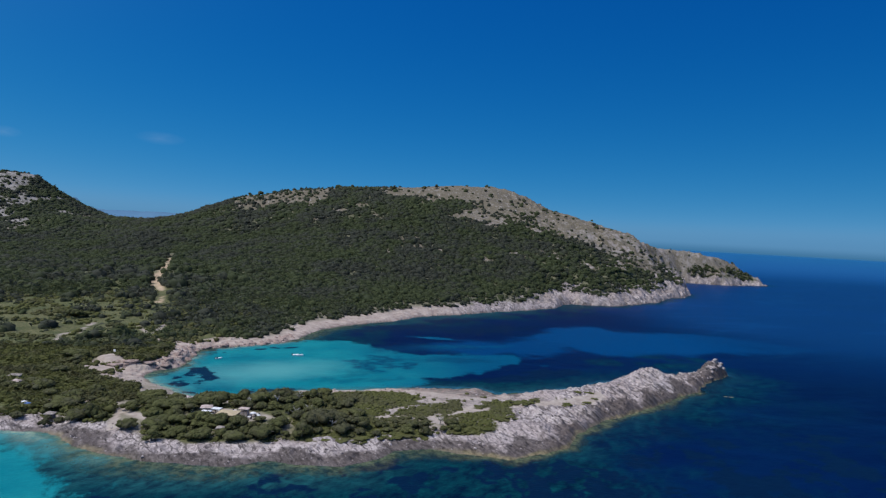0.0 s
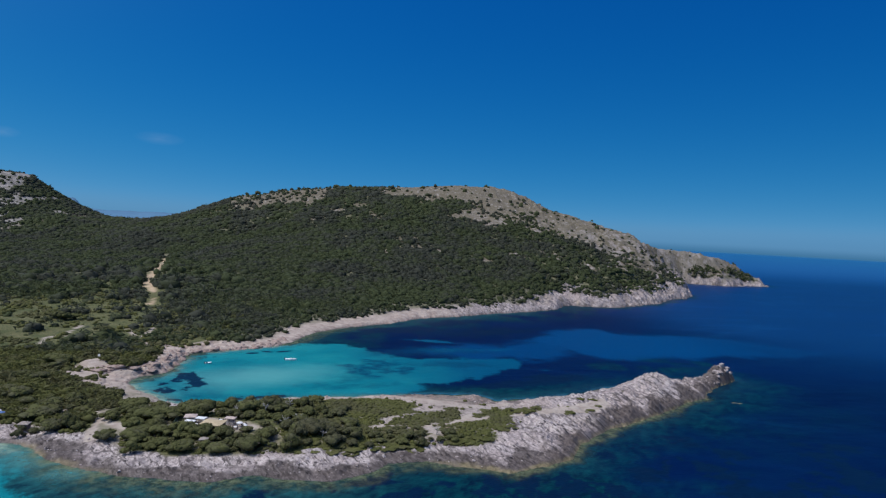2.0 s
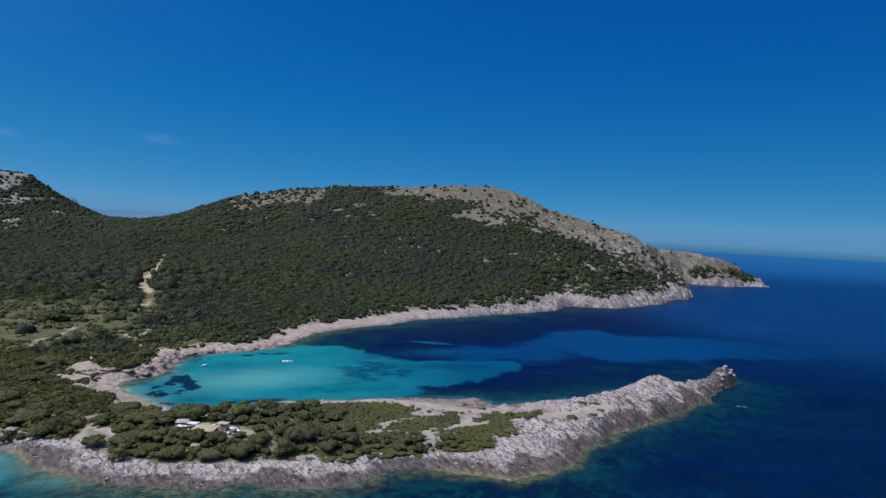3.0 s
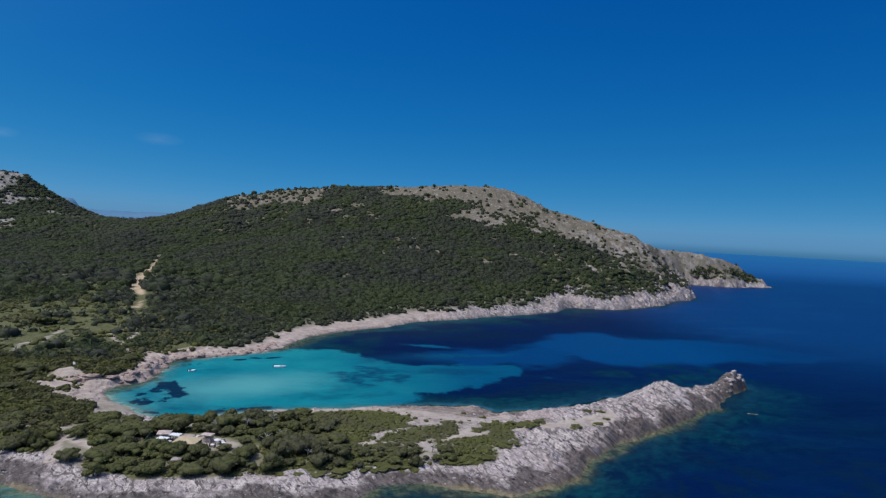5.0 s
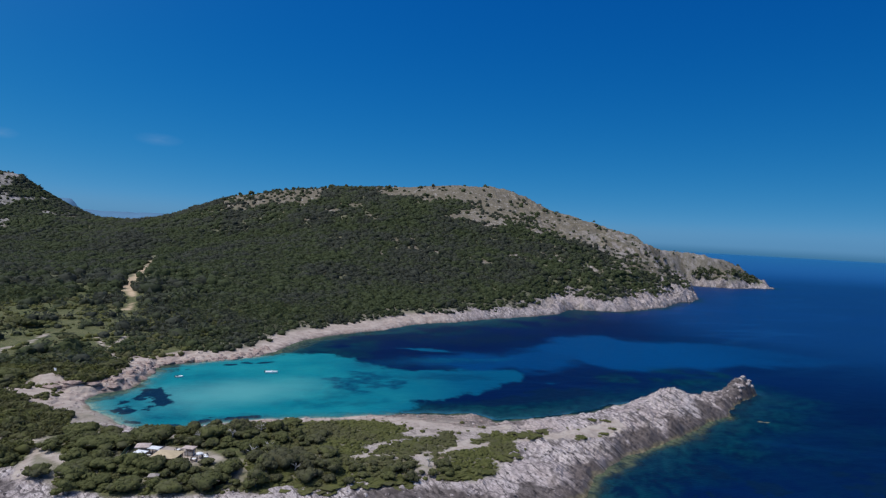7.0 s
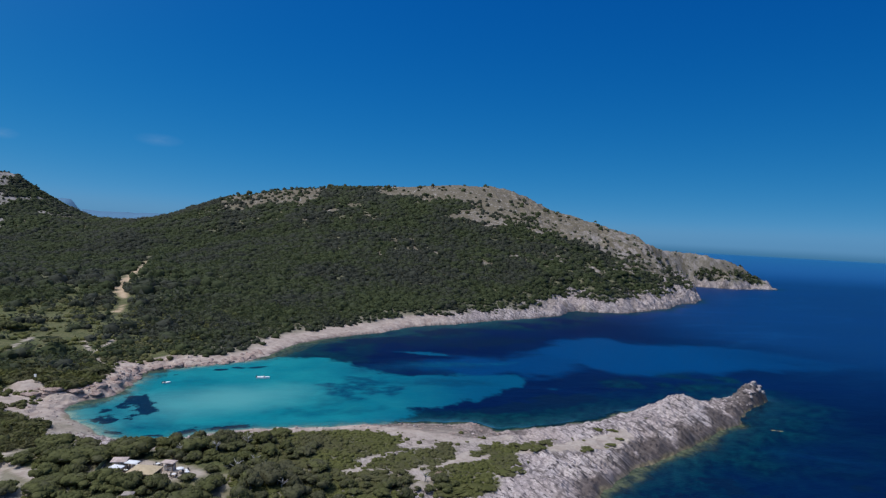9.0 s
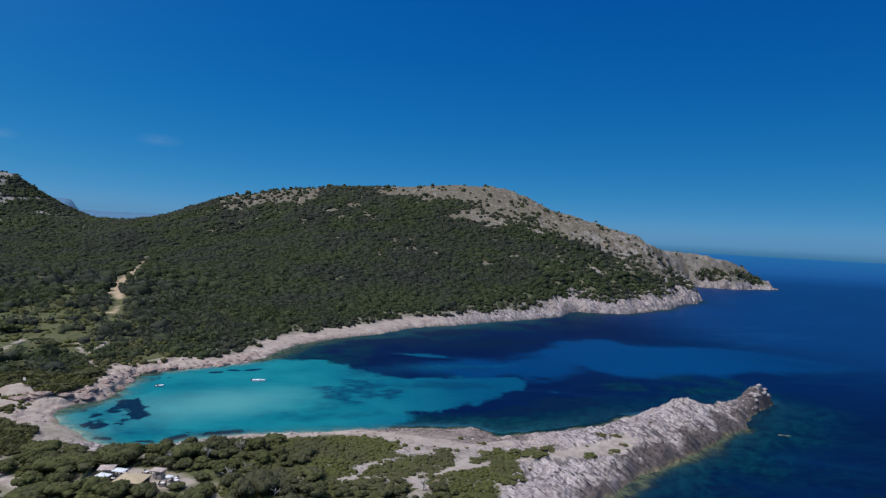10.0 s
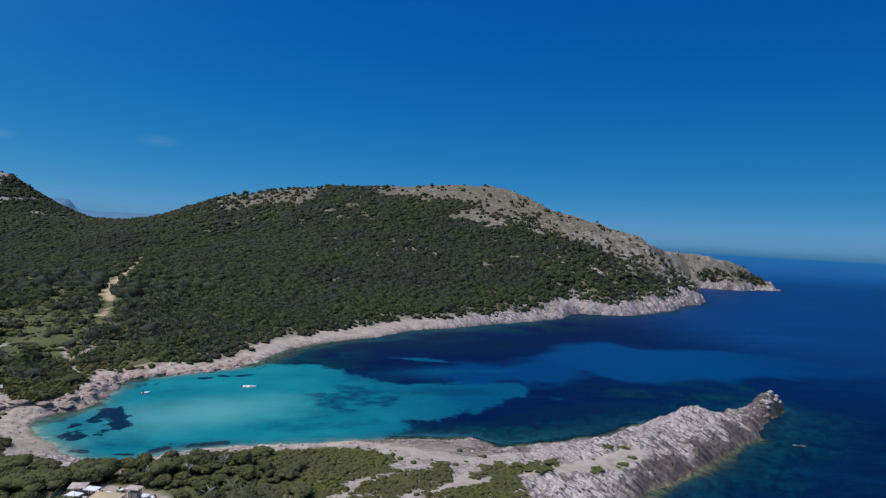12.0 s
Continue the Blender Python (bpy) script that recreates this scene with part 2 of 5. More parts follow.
def ramp_spit(x, y):
    """1 on the bare rocky point, 0 on the wooded part."""
    return smooth(15, 29, x + 0.3 * (y - 215) - 14 + 4 * fbm(x, y, 9, 3, 41)) * (y < 420) * (x > 0)


def terrain(x, y):
    """Height, coast distance (ragged) and the mask of bare rock."""
    d = coast_distance(x, y)
    far = smooth(380, 900, y)
    d = d + (1.3 + 5 * far) * fbm(x, y, 9 + 0, 3, 3) * 0.7 + far * 6 * fbm(x, y, 45, 2, 9)
    base = RBF[-1] + np.zeros_like(x)
    for k in range(len(KNOTS)):
        base = base + RBF[k] * np.sqrt((x - KNOTS[k, 0]) ** 2 + (y - KNOTS[k, 1]) ** 2 + 36.0)
    base = np.maximum(base, 2.0)
    point = ramp_spit(x, y)
    cape = smooth(20, 140, x) * smooth(440, 560, y)
    reach = 22 + 26 * cape + 60 * smooth(600, 900, y) * (1 - cape) - 9 * point - 9.3 * smooth(104, 130, x) * (y < 420)
    h = base * np.clip(np.maximum(d, 0) / reach, 0, 1) ** (0.62 + 0.4 * cape * smooth(900, 1000, y))
    # the northern side of the point slopes gently to the bay
    gentle = smooth(-4, 4, y - 244 - 0.9 * (x - 60)) * smooth(98, 84, x) * smooth(5, 25, x) * (y < 420)
    h = h * (1 - 0.62 * gentle * (1 - smooth(3, 17, d)))
    # rocky steps near the water
    cap = smooth(0, 3, d)
    rock = np.maximum(point, 1 - smooth(9, 15, d + 3 * fbm(x, y, 11, 3, 21)))
    rock = np.maximum(rock, cape * (1 - smooth(18 - 13 * smooth(900, 1000, y), 29 - 17 * smooth(900, 1000, y), d + 9 * fbm(x, y, 25, 3, 22))))
    beach = smooth(-2, 14, -np.hypot((x + 98) / 0.9, (y - 243) / 1.3) + 17) + smooth(-126, -140, x) * (y < 203)
    rock = np.maximum(rock, smooth(1.0, -1.0, y - front(x) + 1.5 * fbm(x, y, 6, 3, 23)) * (y < 230) * (x > -112) * (x < 60))
    rock = rock * (1 - np.clip(beach, 0, 1) * 0.8)
    bed = rock
    rock = rock * (1 - 0.85 * inside_of(x, y, POINT_SAND, 1.0, 1.0, 6, 123))
    # beds of the limestone, tilted and cut across the slope
    slab = smooth(-108, -92, x) * smooth(322, 345, y) * smooth(560, 500, y)
    u, v = 0.34 * x - 0.94 * y, 0.94 * x + 0.34 * y
    bend = 1.6 * vnoise(x / 11, y / 11, 50) + 1.2 * h * (y < 420)
    strata = ridged(u * 0.28, v + bend, 3.6, 4, 51)
    lumps = fbm(u * 0.65, v + 0.6 * bend, 4.5, 4, 61, 0.62) * (1 - 0.5 * gentle)
    tread_ = (v + bend + 1.3 * vnoise(u / 6, v / 4, 54)) / 3.4
    scarp = tread_ - np.floor(tread_) - 0.5
    even = 1 - 0.85 * slab
    h = h + cap * rock * even * (0.26 * strata * (1 + 1.6 * point) * (1 - 0.5 * far) + (0.30 * lumps + 0.26 * fbm(x, y, 5.5, 4, 67, 0.62) * (1 - 0.5 * gentle)) * (1 + 0.9 * point))
    h = h + cap * rock * point * (1 - 0.6 * gentle) * (0.20 * fbm(x, y, 2.6, 2, 64) + 0.12 * ridged(u * 0.3, v + bend, 2.2, 2, 65) + 0.85 * scarp * smooth(-0.7, 0.3, vnoise(x / 9, y / 9, 66)))
    h = h + cap * rock * slab * 0.16 * ridged(d * 1.0 + 1.5 * vnoise(x / 14, y / 14, 52), (x + y) * 0.06, 3.2, 3, 53)
    flute = ridged(x * 0.8 + y * 0.5, y * 0.5, 11, 4, 55)
    h = h + cap * rock * far * (1 - 0.85 * slab) * (3.6 * flute + 2.6 * fbm(x, y, 14, 4, 62, 0.65)) * smooth(2, 9, d)
    tip = blob(x, y, 147, 318, 9, 7, 40, 0.4, 0.2, 6, 59)
    h = h + tip * cap * 0.45 * ridged(x, y, 4, 3, 63)
    plat = blob(x, y, -124, 291, 17, 30, 8, 0.12, 0.25, 9, 58)
    h = h + 1.3 * plat * smooth(0.8, 2.4, d)
    tread = 0.9 + 0.5 * far
    step = h / tread + 0.35 * vnoise(x / 9, y / 9, 57)
    shaped = (np.floor(step) + smooth(0.25, 0.75, step - np.floor(step)) - 0.35 * vnoise(x / 9, y / 9, 57)) * tread
    h = h + (shaped - h) * (0.6 - 0.45 * slab - 0.25 * point) * rock * cap * (h < 20)
    h = h + (1 - rock) * cap * (0.25 * fbm(x, y, 12, 3, 71) + far * 2.2 * fbm(x, y, 60, 4, 72))
    h = h + smooth(60, 130, base) * smooth(900, 1000, y) * (1.0 * fbm(x, y, 30, 5, 75, 0.6) + 0.6 * ridged(x, y, 18, 3, 76))
    h = h + smooth(90, 170, x) * smooth(600, 680, y) * smooth(20, 45, d) * (2.2 * ridged(x, y, 16, 4, 77) + 1.4 * fbm(x, y, 9, 3, 78) - 1.0)
    h = np.where(d > 0, np.maximum(h, 0.12 + 0.02 * d), 0)
    off = np.maximum(-d, 0)
    shelf = -(0.05 + 0.3 * smooth(85, 110, x)) * off - 0.30 * np.maximum(off - 2.5 - 6.5 * smooth(25, -50, x) - 2.5 * fbm(x, y, 16, 3, 82), 0)
    h = h + np.where(d <= 0, np.maximum(shelf, -9) + 0.22 * smooth(0, 3, -d) * fbm(x, y, 6, 4, 81) - 0.06, 0)
    h = np.where(d < -0.3, np.minimum(h, -0.10), h)
    return h, d, bed, point, beach


def axis(cuts):
    """Coordinates with given spacing at the cuts: (place, step)."""
    out = [cuts[0][0]]
    while out[-1] < cuts[-1][0]:
        out.append(out[-1] + np.interp(out[-1], [c[0] for c in cuts], [c[1] for c in cuts]))
    return np.array(out)


# ---- materials ----
class Mat:
    """A node material with a few short-hands."""

    def __init__(self, name):
        self.m = bpy.data.materials.new(name)
        self.m.use_nodes = True
        self.n, self.l = self.m.node_tree.nodes, self.m.node_tree.links
        self.bsdf = self.n["Principled BSDF"]
        self.pos = self.n.new("ShaderNodeNewGeometry").outputs["Position"]

    def link(self, a, b):
        self.l.new(a, b)

    def put(self, socket, value):
        if hasattr(value, "links"):
            self.l.new(value, socket)
        else:
            socket.default_value = value

    def noise(self, scale, detail=4, rough=0.55, stretch=(1, 1, 1), turn=0.0, vec=None):
        mp = self.n.new("ShaderNodeMapping")
        mp.vector_type = "TEXTURE"
        mp.inputs["Scale"].default_value = [1 / k for k in stretch]
        mp.inputs["Rotation"].default_value = (0, 0, turn)
        self.l.new(vec or self.pos, mp.inputs[0])
        t = self.n.new("ShaderNodeTexNoise")
        t.inputs["Scale"].default_value, t.inputs["Detail"].default_value, t.inputs["Roughness"].default_value = scale, detail, rough
        self.l.new(mp.outputs[0], t.inputs["Vector"])
        return t.outputs[0]

    def joints(self, scale, vec, wander):
        """Distance to the nearest joint between irregular slabs."""
        t, w, s, a = (self.n.new("ShaderNode" + k) for k in ("TexVoronoi", "TexNoise", "VectorMath", "VectorMath"))
        t.feature = "DISTANCE_TO_EDGE"
        t.inputs["Scale"].default_value, w.inputs["Scale"].default_value, w.inputs["Detail"].default_value = scale, scale * 1.7, 4
        s.operation, s.inputs["Scale"].default_value = "SCALE", wander
        self.l.new(vec, w.inputs["Vector"])
        self.l.new(w.outputs["Color"], s.inputs[0])
        self.l.new(vec, a.inputs[0])
        self.l.new(s.outputs[0], a.inputs[1])
        self.l.new(a.outputs[0], t.inputs["Vector"])
        return t.outputs["Distance"]

    def beds(self, along, across=1.0):
        """The place on tilted rock beds: long along their trace, short across it."""
        out = self.n.new("ShaderNodeCombineXYZ")
        for k, (axis_, gain) in enumerate((((0.34, -0.94, 0.0), along), ((0.94, 0.34, 1.1), across))):
            d = self.n.new("ShaderNodeVectorMath")
            d.operation = "DOT_PRODUCT"
            d.inputs[1].default_value = [a * gain for a in axis_]
            self.l.new(self.pos, d.inputs[0])
            self.l.new(d.outputs["Value"], out.inputs[k])
        return out.outputs[0]

    def attr(self, name):
        a = self.n.new("ShaderNodeAttribute")
        a.attribute_name = name
        return a.outputs["Fac"]

    def ramp(self, fac, *stops):
        r = self.n.new("ShaderNodeValToRGB")
        while len(r.color_ramp.elements) < len(stops):
            r.color_ramp.elements.new(0.5)
        for e, (p, c) in zip(r.color_ramp.elements, stops):
            e.position = p
            e.color = (*c, 1) if isinstance(c, tuple) else (c, c, c, 1)
        self.put(r.inputs[0], fac)
        return r.outputs[0]

    def mix(self, fac, a, b, mode="MIX"):
        m = self.n.new("ShaderNodeMix")
        m.data_type, m.blend_type = "RGBA", mode
        self.put(m.inputs[0], fac)
        for s, v in ((m.inputs[6], a), (m.inputs[7], b)):
            self.put(s, (*v, 1) if isinstance(v, tuple) else v)
        return m.outputs[2]

    def math(self, op, a, b=0.0, clamp=False):
        m = self.n.new("ShaderNodeMath")
        m.operation, m.use_clamp = op, clamp
        self.put(m.inputs[0], a)
        self.put(m.inputs[1], b)
        return m.outputs[0]

    def bump(self, height, strength, distance):
        b = self.n.new("ShaderNodeBump")
        b.inputs["Strength"].default_value, b.inputs["Distance"].default_value = strength, distance
        self.put(b.inputs["Height"], height)
        self.l.new(b.outputs[0], self.bsdf.inputs["Normal"])

    def set(self, color, rough=0.85, spec=0.3, metal=0.0):
        self.put(self.bsdf.inputs["Base Color"], (*color, 1) if isinstance(color, tuple) else color)
        self.put(self.bsdf.inputs["Roughness"], rough)
        self.put(self.bsdf.inputs["Specular IOR Level"], spec)
        self.put(self.bsdf.inputs["Metallic"], metal)
        return self.m


def rock_color(m):
    """Weathered pale limestone in tilted beds, with pinkish and grey streaks and thin dark joints."""
    big = m.noise(0.06, 5, 0.6)
    broad = m.noise(0.28, 5, 0.70, vec=m.beds(0.6))
    streak = m.math("ADD", m.math("MULTIPLY", m.noise(1.1, 6, 0.74, vec=m.beds(0.5, 0.9)), 0.6), m.math("MULTIPLY", m.noise(0.9, 6, 0.78), 0.4))
    fine = m.noise(2.0, 5, 0.75, vec=m.beds(0.75, 0.95))
    c = m.ramp(streak, (0.38, (0.15, 0.124, 0.12)), (0.44, (0.35, 0.297, 0.283)), (0.50, (0.46, 0.394, 0.374)), (0.59, (0.575, 0.502, 0.478)))
    # pinker and greyer beds
    c = m.mix(m.ramp(big, (0.44, 0.0), (0.62, 0.55)), c, m.mix(m.ramp(streak, (0.42, 0.0), (0.58, 1.0)), (0.17, 0.13, 0.125), (0.40, 0.315, 0.297)))
    c = m.mix(m.ramp(broad, (0.36, 0.55), (0.45, 0.0)), c, m.mix(streak, (0.11, 0.092, 0.094), (0.32, 0.28, 0.283)))
    # joints: short dark clefts along the beds, few and small
    cleft = m.math("ADD", m.noise(0.85, 5, 0.75, vec=m.beds(0.42, 0.9)), m.math("MULTIPLY", m.math("SUBTRACT", big, 0.5), 0.20))
    c = m.mix(m.ramp(cleft, (0.415, 0.97), (0.435, 0.0)), c, (0.055, 0.046, 0.046))
    slabs = m.joints(0.32, m.beds(0.42), 2.2)
    bits = m.joints(0.85, m.beds(0.6), 0.9)
    patchy = m.ramp(m.noise(0.14, 4, 0.6), (0.40, 0.25), (0.58, 1.0))
    c = m.mix(m.math("MULTIPLY", patchy, m.ramp(slabs, (0.03, 0.9), (0.09, 0.0))), c, (0.085, 0.07, 0.068))
    c = m.mix(m.math("MULTIPLY", patchy, m.ramp(bits, (0.02, 0.7), (0.10, 0.0))), c, (0.15, 0.125, 0.12))
    return m.mix(m.ramp(fine, (0.37, 0.85), (0.41, 0.0)), c, (0.12, 0.10, 0.10)), m.math("ADD", streak, cleft), fine


def make_ground():
    m = Mat("ground")
    rock, streak, fine = rock_color(m)
    streak = m.math("MULTIPLY", streak, 0.5)
    h = m.n.new("ShaderNodeSeparateXYZ")
    m.link(m.pos, h.inputs[0])
    z = m.math("ADD", h.outputs["Z"], m.math("MULTIPLY", m.math("SUBTRACT", m.noise(0.4, 3), 0.5), 0.9))
    cleave = m.noise(0.11, 7, 0.8, (0.9, 0.9, 0.7), 0.4)
    ledge = m.noise(0.16, 5, 0.7, (0.4, 0.4, 2.4))
    rock = m.mix(m.math("MULTIPLY", m.attr("cape"), m.ramp(cleave, (0.41, 0.9), (0.455, 0.0))), rock, m.mix(streak, (0.05, 0.045, 0.042), (0.22, 0.185, 0.17)))
    rock = m.mix(m.math("MULTIPLY", m.attr("cape"), m.ramp(ledge, (0.38, 0.7), (0.45, 0.0))), rock, m.mix(fine, (0.12, 0.10, 0.09), (0.34, 0.28, 0.25)))
    rock = m.mix(m.attr("warm"), rock, m.mix(m.ramp(m.noise(0.22, 6, 0.7, (0.8, 1.2, 1.0), 0.6), (0.36, 0.0), (0.64, 1.0)), (0.28, 0.208, 0.172), (0.52, 0.425, 0.36)))
    # dark wet foot, with the point's shade in its colour, then a yellow weed fringe at the waterline
    rock = m.mix(m.math("MULTIPLY", m.attr("stain_shade"), m.ramp(m.noise(0.45, 6, 0.74, vec=m.beds(0.4)), (0.40, 1.0), (0.62, 0.8))), rock, m.mix(m.ramp(streak, (0.4, 0.0), (0.6, 1.0)), (0.022, 0.0175, 0.0165), (0.105, 0.083, 0.076)))
    ochre = m.mix(m.ramp(m.noise(0.5, 6, 0.72), (0.36, 0.0), (0.62, 1.0)), (0.085, 0.070, 0.038), (0.29, 0.235, 0.14))
    rock = m.mix(m.attr("fringe"), rock, ochre)
    soil = m.mix(m.ramp(m.noise(0.10, 5, 0.6), (0.35, 0.0), (0.6, 1.0)), (0.082, 0.090, 0.034), (0.150, 0.138, 0.064))
    soil = m.mix(m.ramp(m.noise(0.9, 5, 0.65), (0.4, 0.0), (0.62, 0.8)), soil, (0.045, 0.058, 0.020))
    litter = m.mix(m.ramp(m.noise(0.25, 5, 0.65), (0.35, 0.0), (0.65, 1.0)), (0.078, 0.080, 0.046), (0.160, 0.148, 0.090))
    soil = m.mix(m.attr("meadow"), litter, soil)
    sand = m.mix(m.noise(0.5, 5, 0.6), (0.31, 0.254, 0.211), (0.48, 0.414, 0.358))
    sand = m.mix(m.ramp(m.noise(0.30, 6, 0.72), (0.46, 0.0), (0.62, 0.7)), sand, (0.27, 0.212, 0.178))
    scree = m.mix(m.ramp(m.noise(0.14, 6, 0.7), (0.35, 0.0), (0.62, 1.0)), (0.105, 0.088, 0.060), (0.185, 0.155, 0.120))
    scree = m.mix(m.ramp(m.noise(0.09, 5, 0.75, (1.4, 0.7, 0.7)), (0.545, 0.0), (0.60, 0.85)), scree, (0.32, 0.285, 0.265))
    scree = m.mix(m.ramp(m.noise(0.3, 4, 0.7), (0.44, 0.0), (0.52, 0.8)), scree, (0.115, 0.098, 0.064))
    crop = m.ramp(m.noise(0.065, 7, 0.78, (1.2, 0.8, 0.6), 0.5), (0.52, 0.0), (0.58, 0.7))
    low = m.ramp(m.math("MULTIPLY", h.outputs["Z"], 0.01), (0.75, 1.0), (1.1, 0.1))
    crop = m.math("MULTIPLY", crop, low)
    scree = m.mix(m.math("MULTIPLY", m.attr("cape"), crop), scree, m.mix(fine, (0.23, 0.198, 0.185), (0.40, 0.345, 0.325)))
    crags = m.mix(m.ramp(m.noise(0.10, 6, 0.75, (1.0, 1.0, 0.5)), (0.38, 0.0), (0.56, 1.0)), (0.10, 0.092, 0.075), (0.265, 0.243, 0.228))
    scree = m.mix(m.attr("crag"), scree, crags)
    c = m.mix(m.attr("scree"), soil, scree)
    c = m.mix(m.attr("rock"), c, rock)
    c = m.mix(m.attr("sand"), c, sand)
    weed = m.mix(m.ramp(m.noise(0.42, 6, 0.7), (0.42, 0.0), (0.56, 1.0)), (0.05, 0.052, 0.03), (0.215, 0.19, 0.11))
    weed = m.mix(m.math("MULTIPLY", m.attr("fringe"), 0.8), weed, ochre)
    weed = m.mix(m.attr("seabed"), weed, (0.52, 0.47, 0.38))
    c = m.mix(m.ramp(m.math("MULTIPLY", h.outputs["Z"], -1.0), (0.0, 0.0), (0.06, 0.95)), c, weed)
    c = m.mix(m.attr("clay"), c, m.mix(m.noise(0.3, 3), (0.33, 0.225, 0.135), (0.55, 0.43, 0.30)))
    m.bump(m.math("ADD", m.math("MULTIPLY", streak, 2.0), fine), 0.55, 0.4)
    return m.set(c, 0.9, 0.2)


def make_sea():
    m = Mat("sea_water")
    patch = m.noise(0.055, 5, 0.6)
    small = m.noise(0.35, 5, 0.6)
    sand = m.attr("sandbed")
    blue = m.attr("blue")
    teal = m.attr("teal")
    open_sea = m.mix(m.ramp(m.noise(0.004, 4, 0.5, (0.5, 2.0, 1)), (0.35, 0.0), (0.65, 1.0)), (0.0003, 0.0044, 0.028), (0.0004, 0.0086, 0.052))
    lane = m.ramp(m.noise(0.012, 5, 0.6, (0.3, 2.4, 1), -0.25), (0.56, 0.0), (0.72, 0.35))
    open_sea = m.mix(lane, open_sea, (0.0014, 0.027, 0.105))
    open_sea = m.mix(m.ramp(m.noise(0.05, 6, 0.7, (0.5, 1.8, 1), 0.3), (0.4, 0.0), (0.62, 0.3)), open_sea, (0.0010, 0.020, 0.067))
    drift = m.noise(0.006, 3, 0.55, (0.5, 1.6, 1), 0.35)
    open_sea = m.mix(m.math("MULTIPLY", m.attr("offing"), m.ramp(drift, (0.48, 0.0), (0.5, 0.85), (0.52, 0.0))), open_sea, (0.006, 0.068, 0.17))
    # sky sheen and horizon haze are put into the far water's base colour
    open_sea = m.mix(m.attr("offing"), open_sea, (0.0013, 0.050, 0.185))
    open_sea = m.mix(m.attr("haze_tint"), open_sea, (0.010, 0.112, 0.245))
    c = m.mix(blue, open_sea, (0.0003, 0.042, 0.135))
    reefs = m.noise(0.20, 8, 0.76, (1.3, 0.62, 1.0), -0.5)
    rocky = m.mix(m.ramp(reefs, (0.40, 0.0), (0.66, 1.0)), (0.0006, 0.0085, 0.026), (0.0022, 0.050, 0.061))
    rocky = m.mix(m.attr("shoal"), rocky, m.mix(m.ramp(m.noise(0.3, 7, 0.76, (1.2, 0.65, 1.0), -0.5), (0.40, 0.0), (0.60, 1.0)), (0.004, 0.022, 0.036), (0.014, 0.090, 0.098)))
    c = m.mix(teal, c, rocky)
    lagoon = m.mix(m.ramp(patch, (0.3, 0.0), (0.7, 1.0)), (0.0022, 0.152, 0.190), (0.012, 0.215, 0.233))
    ripple = m.noise(0.55, 4, 0.7, (0.5, 1.6, 1.0), 0.5)
    lagoon = m.mix(m.ramp(ripple, (0.35, 0.35), (0.6, 0.0)), lagoon, (0.002, 0.115, 0.155))
    lagoon = m.mix(m.attr("offshore"), lagoon, (0.0008, 0.066, 0.136))
    ragged = m.math("MULTIPLY", m.math("SUBTRACT", m.noise(0.26, 7, 0.76, (1.25, 0.6, 1.0), 0.4), 0.5), 2.8)
    c = m.mix(m.ramp(m.math("ADD", sand, m.math("MULTIPLY", ragged, m.math("MULTIPLY", m.ramp(sand, (0.02, 0.0), (0.25, 1.0)), m.ramp(sand, (0.75, 1.0), (0.98, 0.0))))), (0.2, 0.0), (0.8, 1.0)), c, lagoon)
    c = m.mix(m.math("MULTIPLY", m.attr("weedy"), m.ramp(m.noise(0.3, 6, 0.7), (0.36, 0.35), (0.58, 0.9))), c, (0.0012, 0.032, 0.080))
    c = m.mix(m.attr("pale"), c, (0.085, 0.295, 0.295))
    c = m.mix(m.ramp(m.math("ADD", m.attr("grass"), m.math("MULTIPLY", m.math("MULTIPLY", ragged, 1.2), m.ramp(m.attr("grass"), (0.02, 0.0), (0.25, 1.0)))), (0.30, 0.0), (0.66, 0.95)), c, m.mix(small, (0.0008, 0.006, 0.026), (0.002, 0.017, 0.048)))
    wave = m.math("ADD", m.noise(0.9, 3, 0.6, (1.0, 1.8, 1.0), 0.4), m.math("MULTIPLY", m.noise(0.16, 3, 0.5, (1.0, 1.7, 1.0), 0.3), 1.5))
    m.bump(wave, 0.35, 0.3)
    far = m.attr("offing")
    m.set(c, 0.4, m.math("ADD", 0.03, m.math("MULTIPLY", m.math("POWER", far, 2.0), 0.9)))
    m.bsdf.inputs["IOR"].default_value = 1.33
    clear = m.n.new("ShaderNodeBsdfTransparent")
    clear.inputs[0].default_value = (0.84, 0.95, 0.91, 1)
    mixer = m.n.new("ShaderNodeMixShader")
    out = m.n["Material Output"]
    m.link(m.math("MULTIPLY", m.attr("clear"), m.ramp(m.noise(0.3, 5, 0.7), (0.36, 0.45), (0.56, 1.0))), mixer.inputs[0])
    m.link(m.bsdf.outputs[0], mixer.inputs[1])
    m.link(clear.outputs[0], mixer.inputs[2])
    m.link(mixer.outputs[0], out.inputs["Surface"])
    return m.m


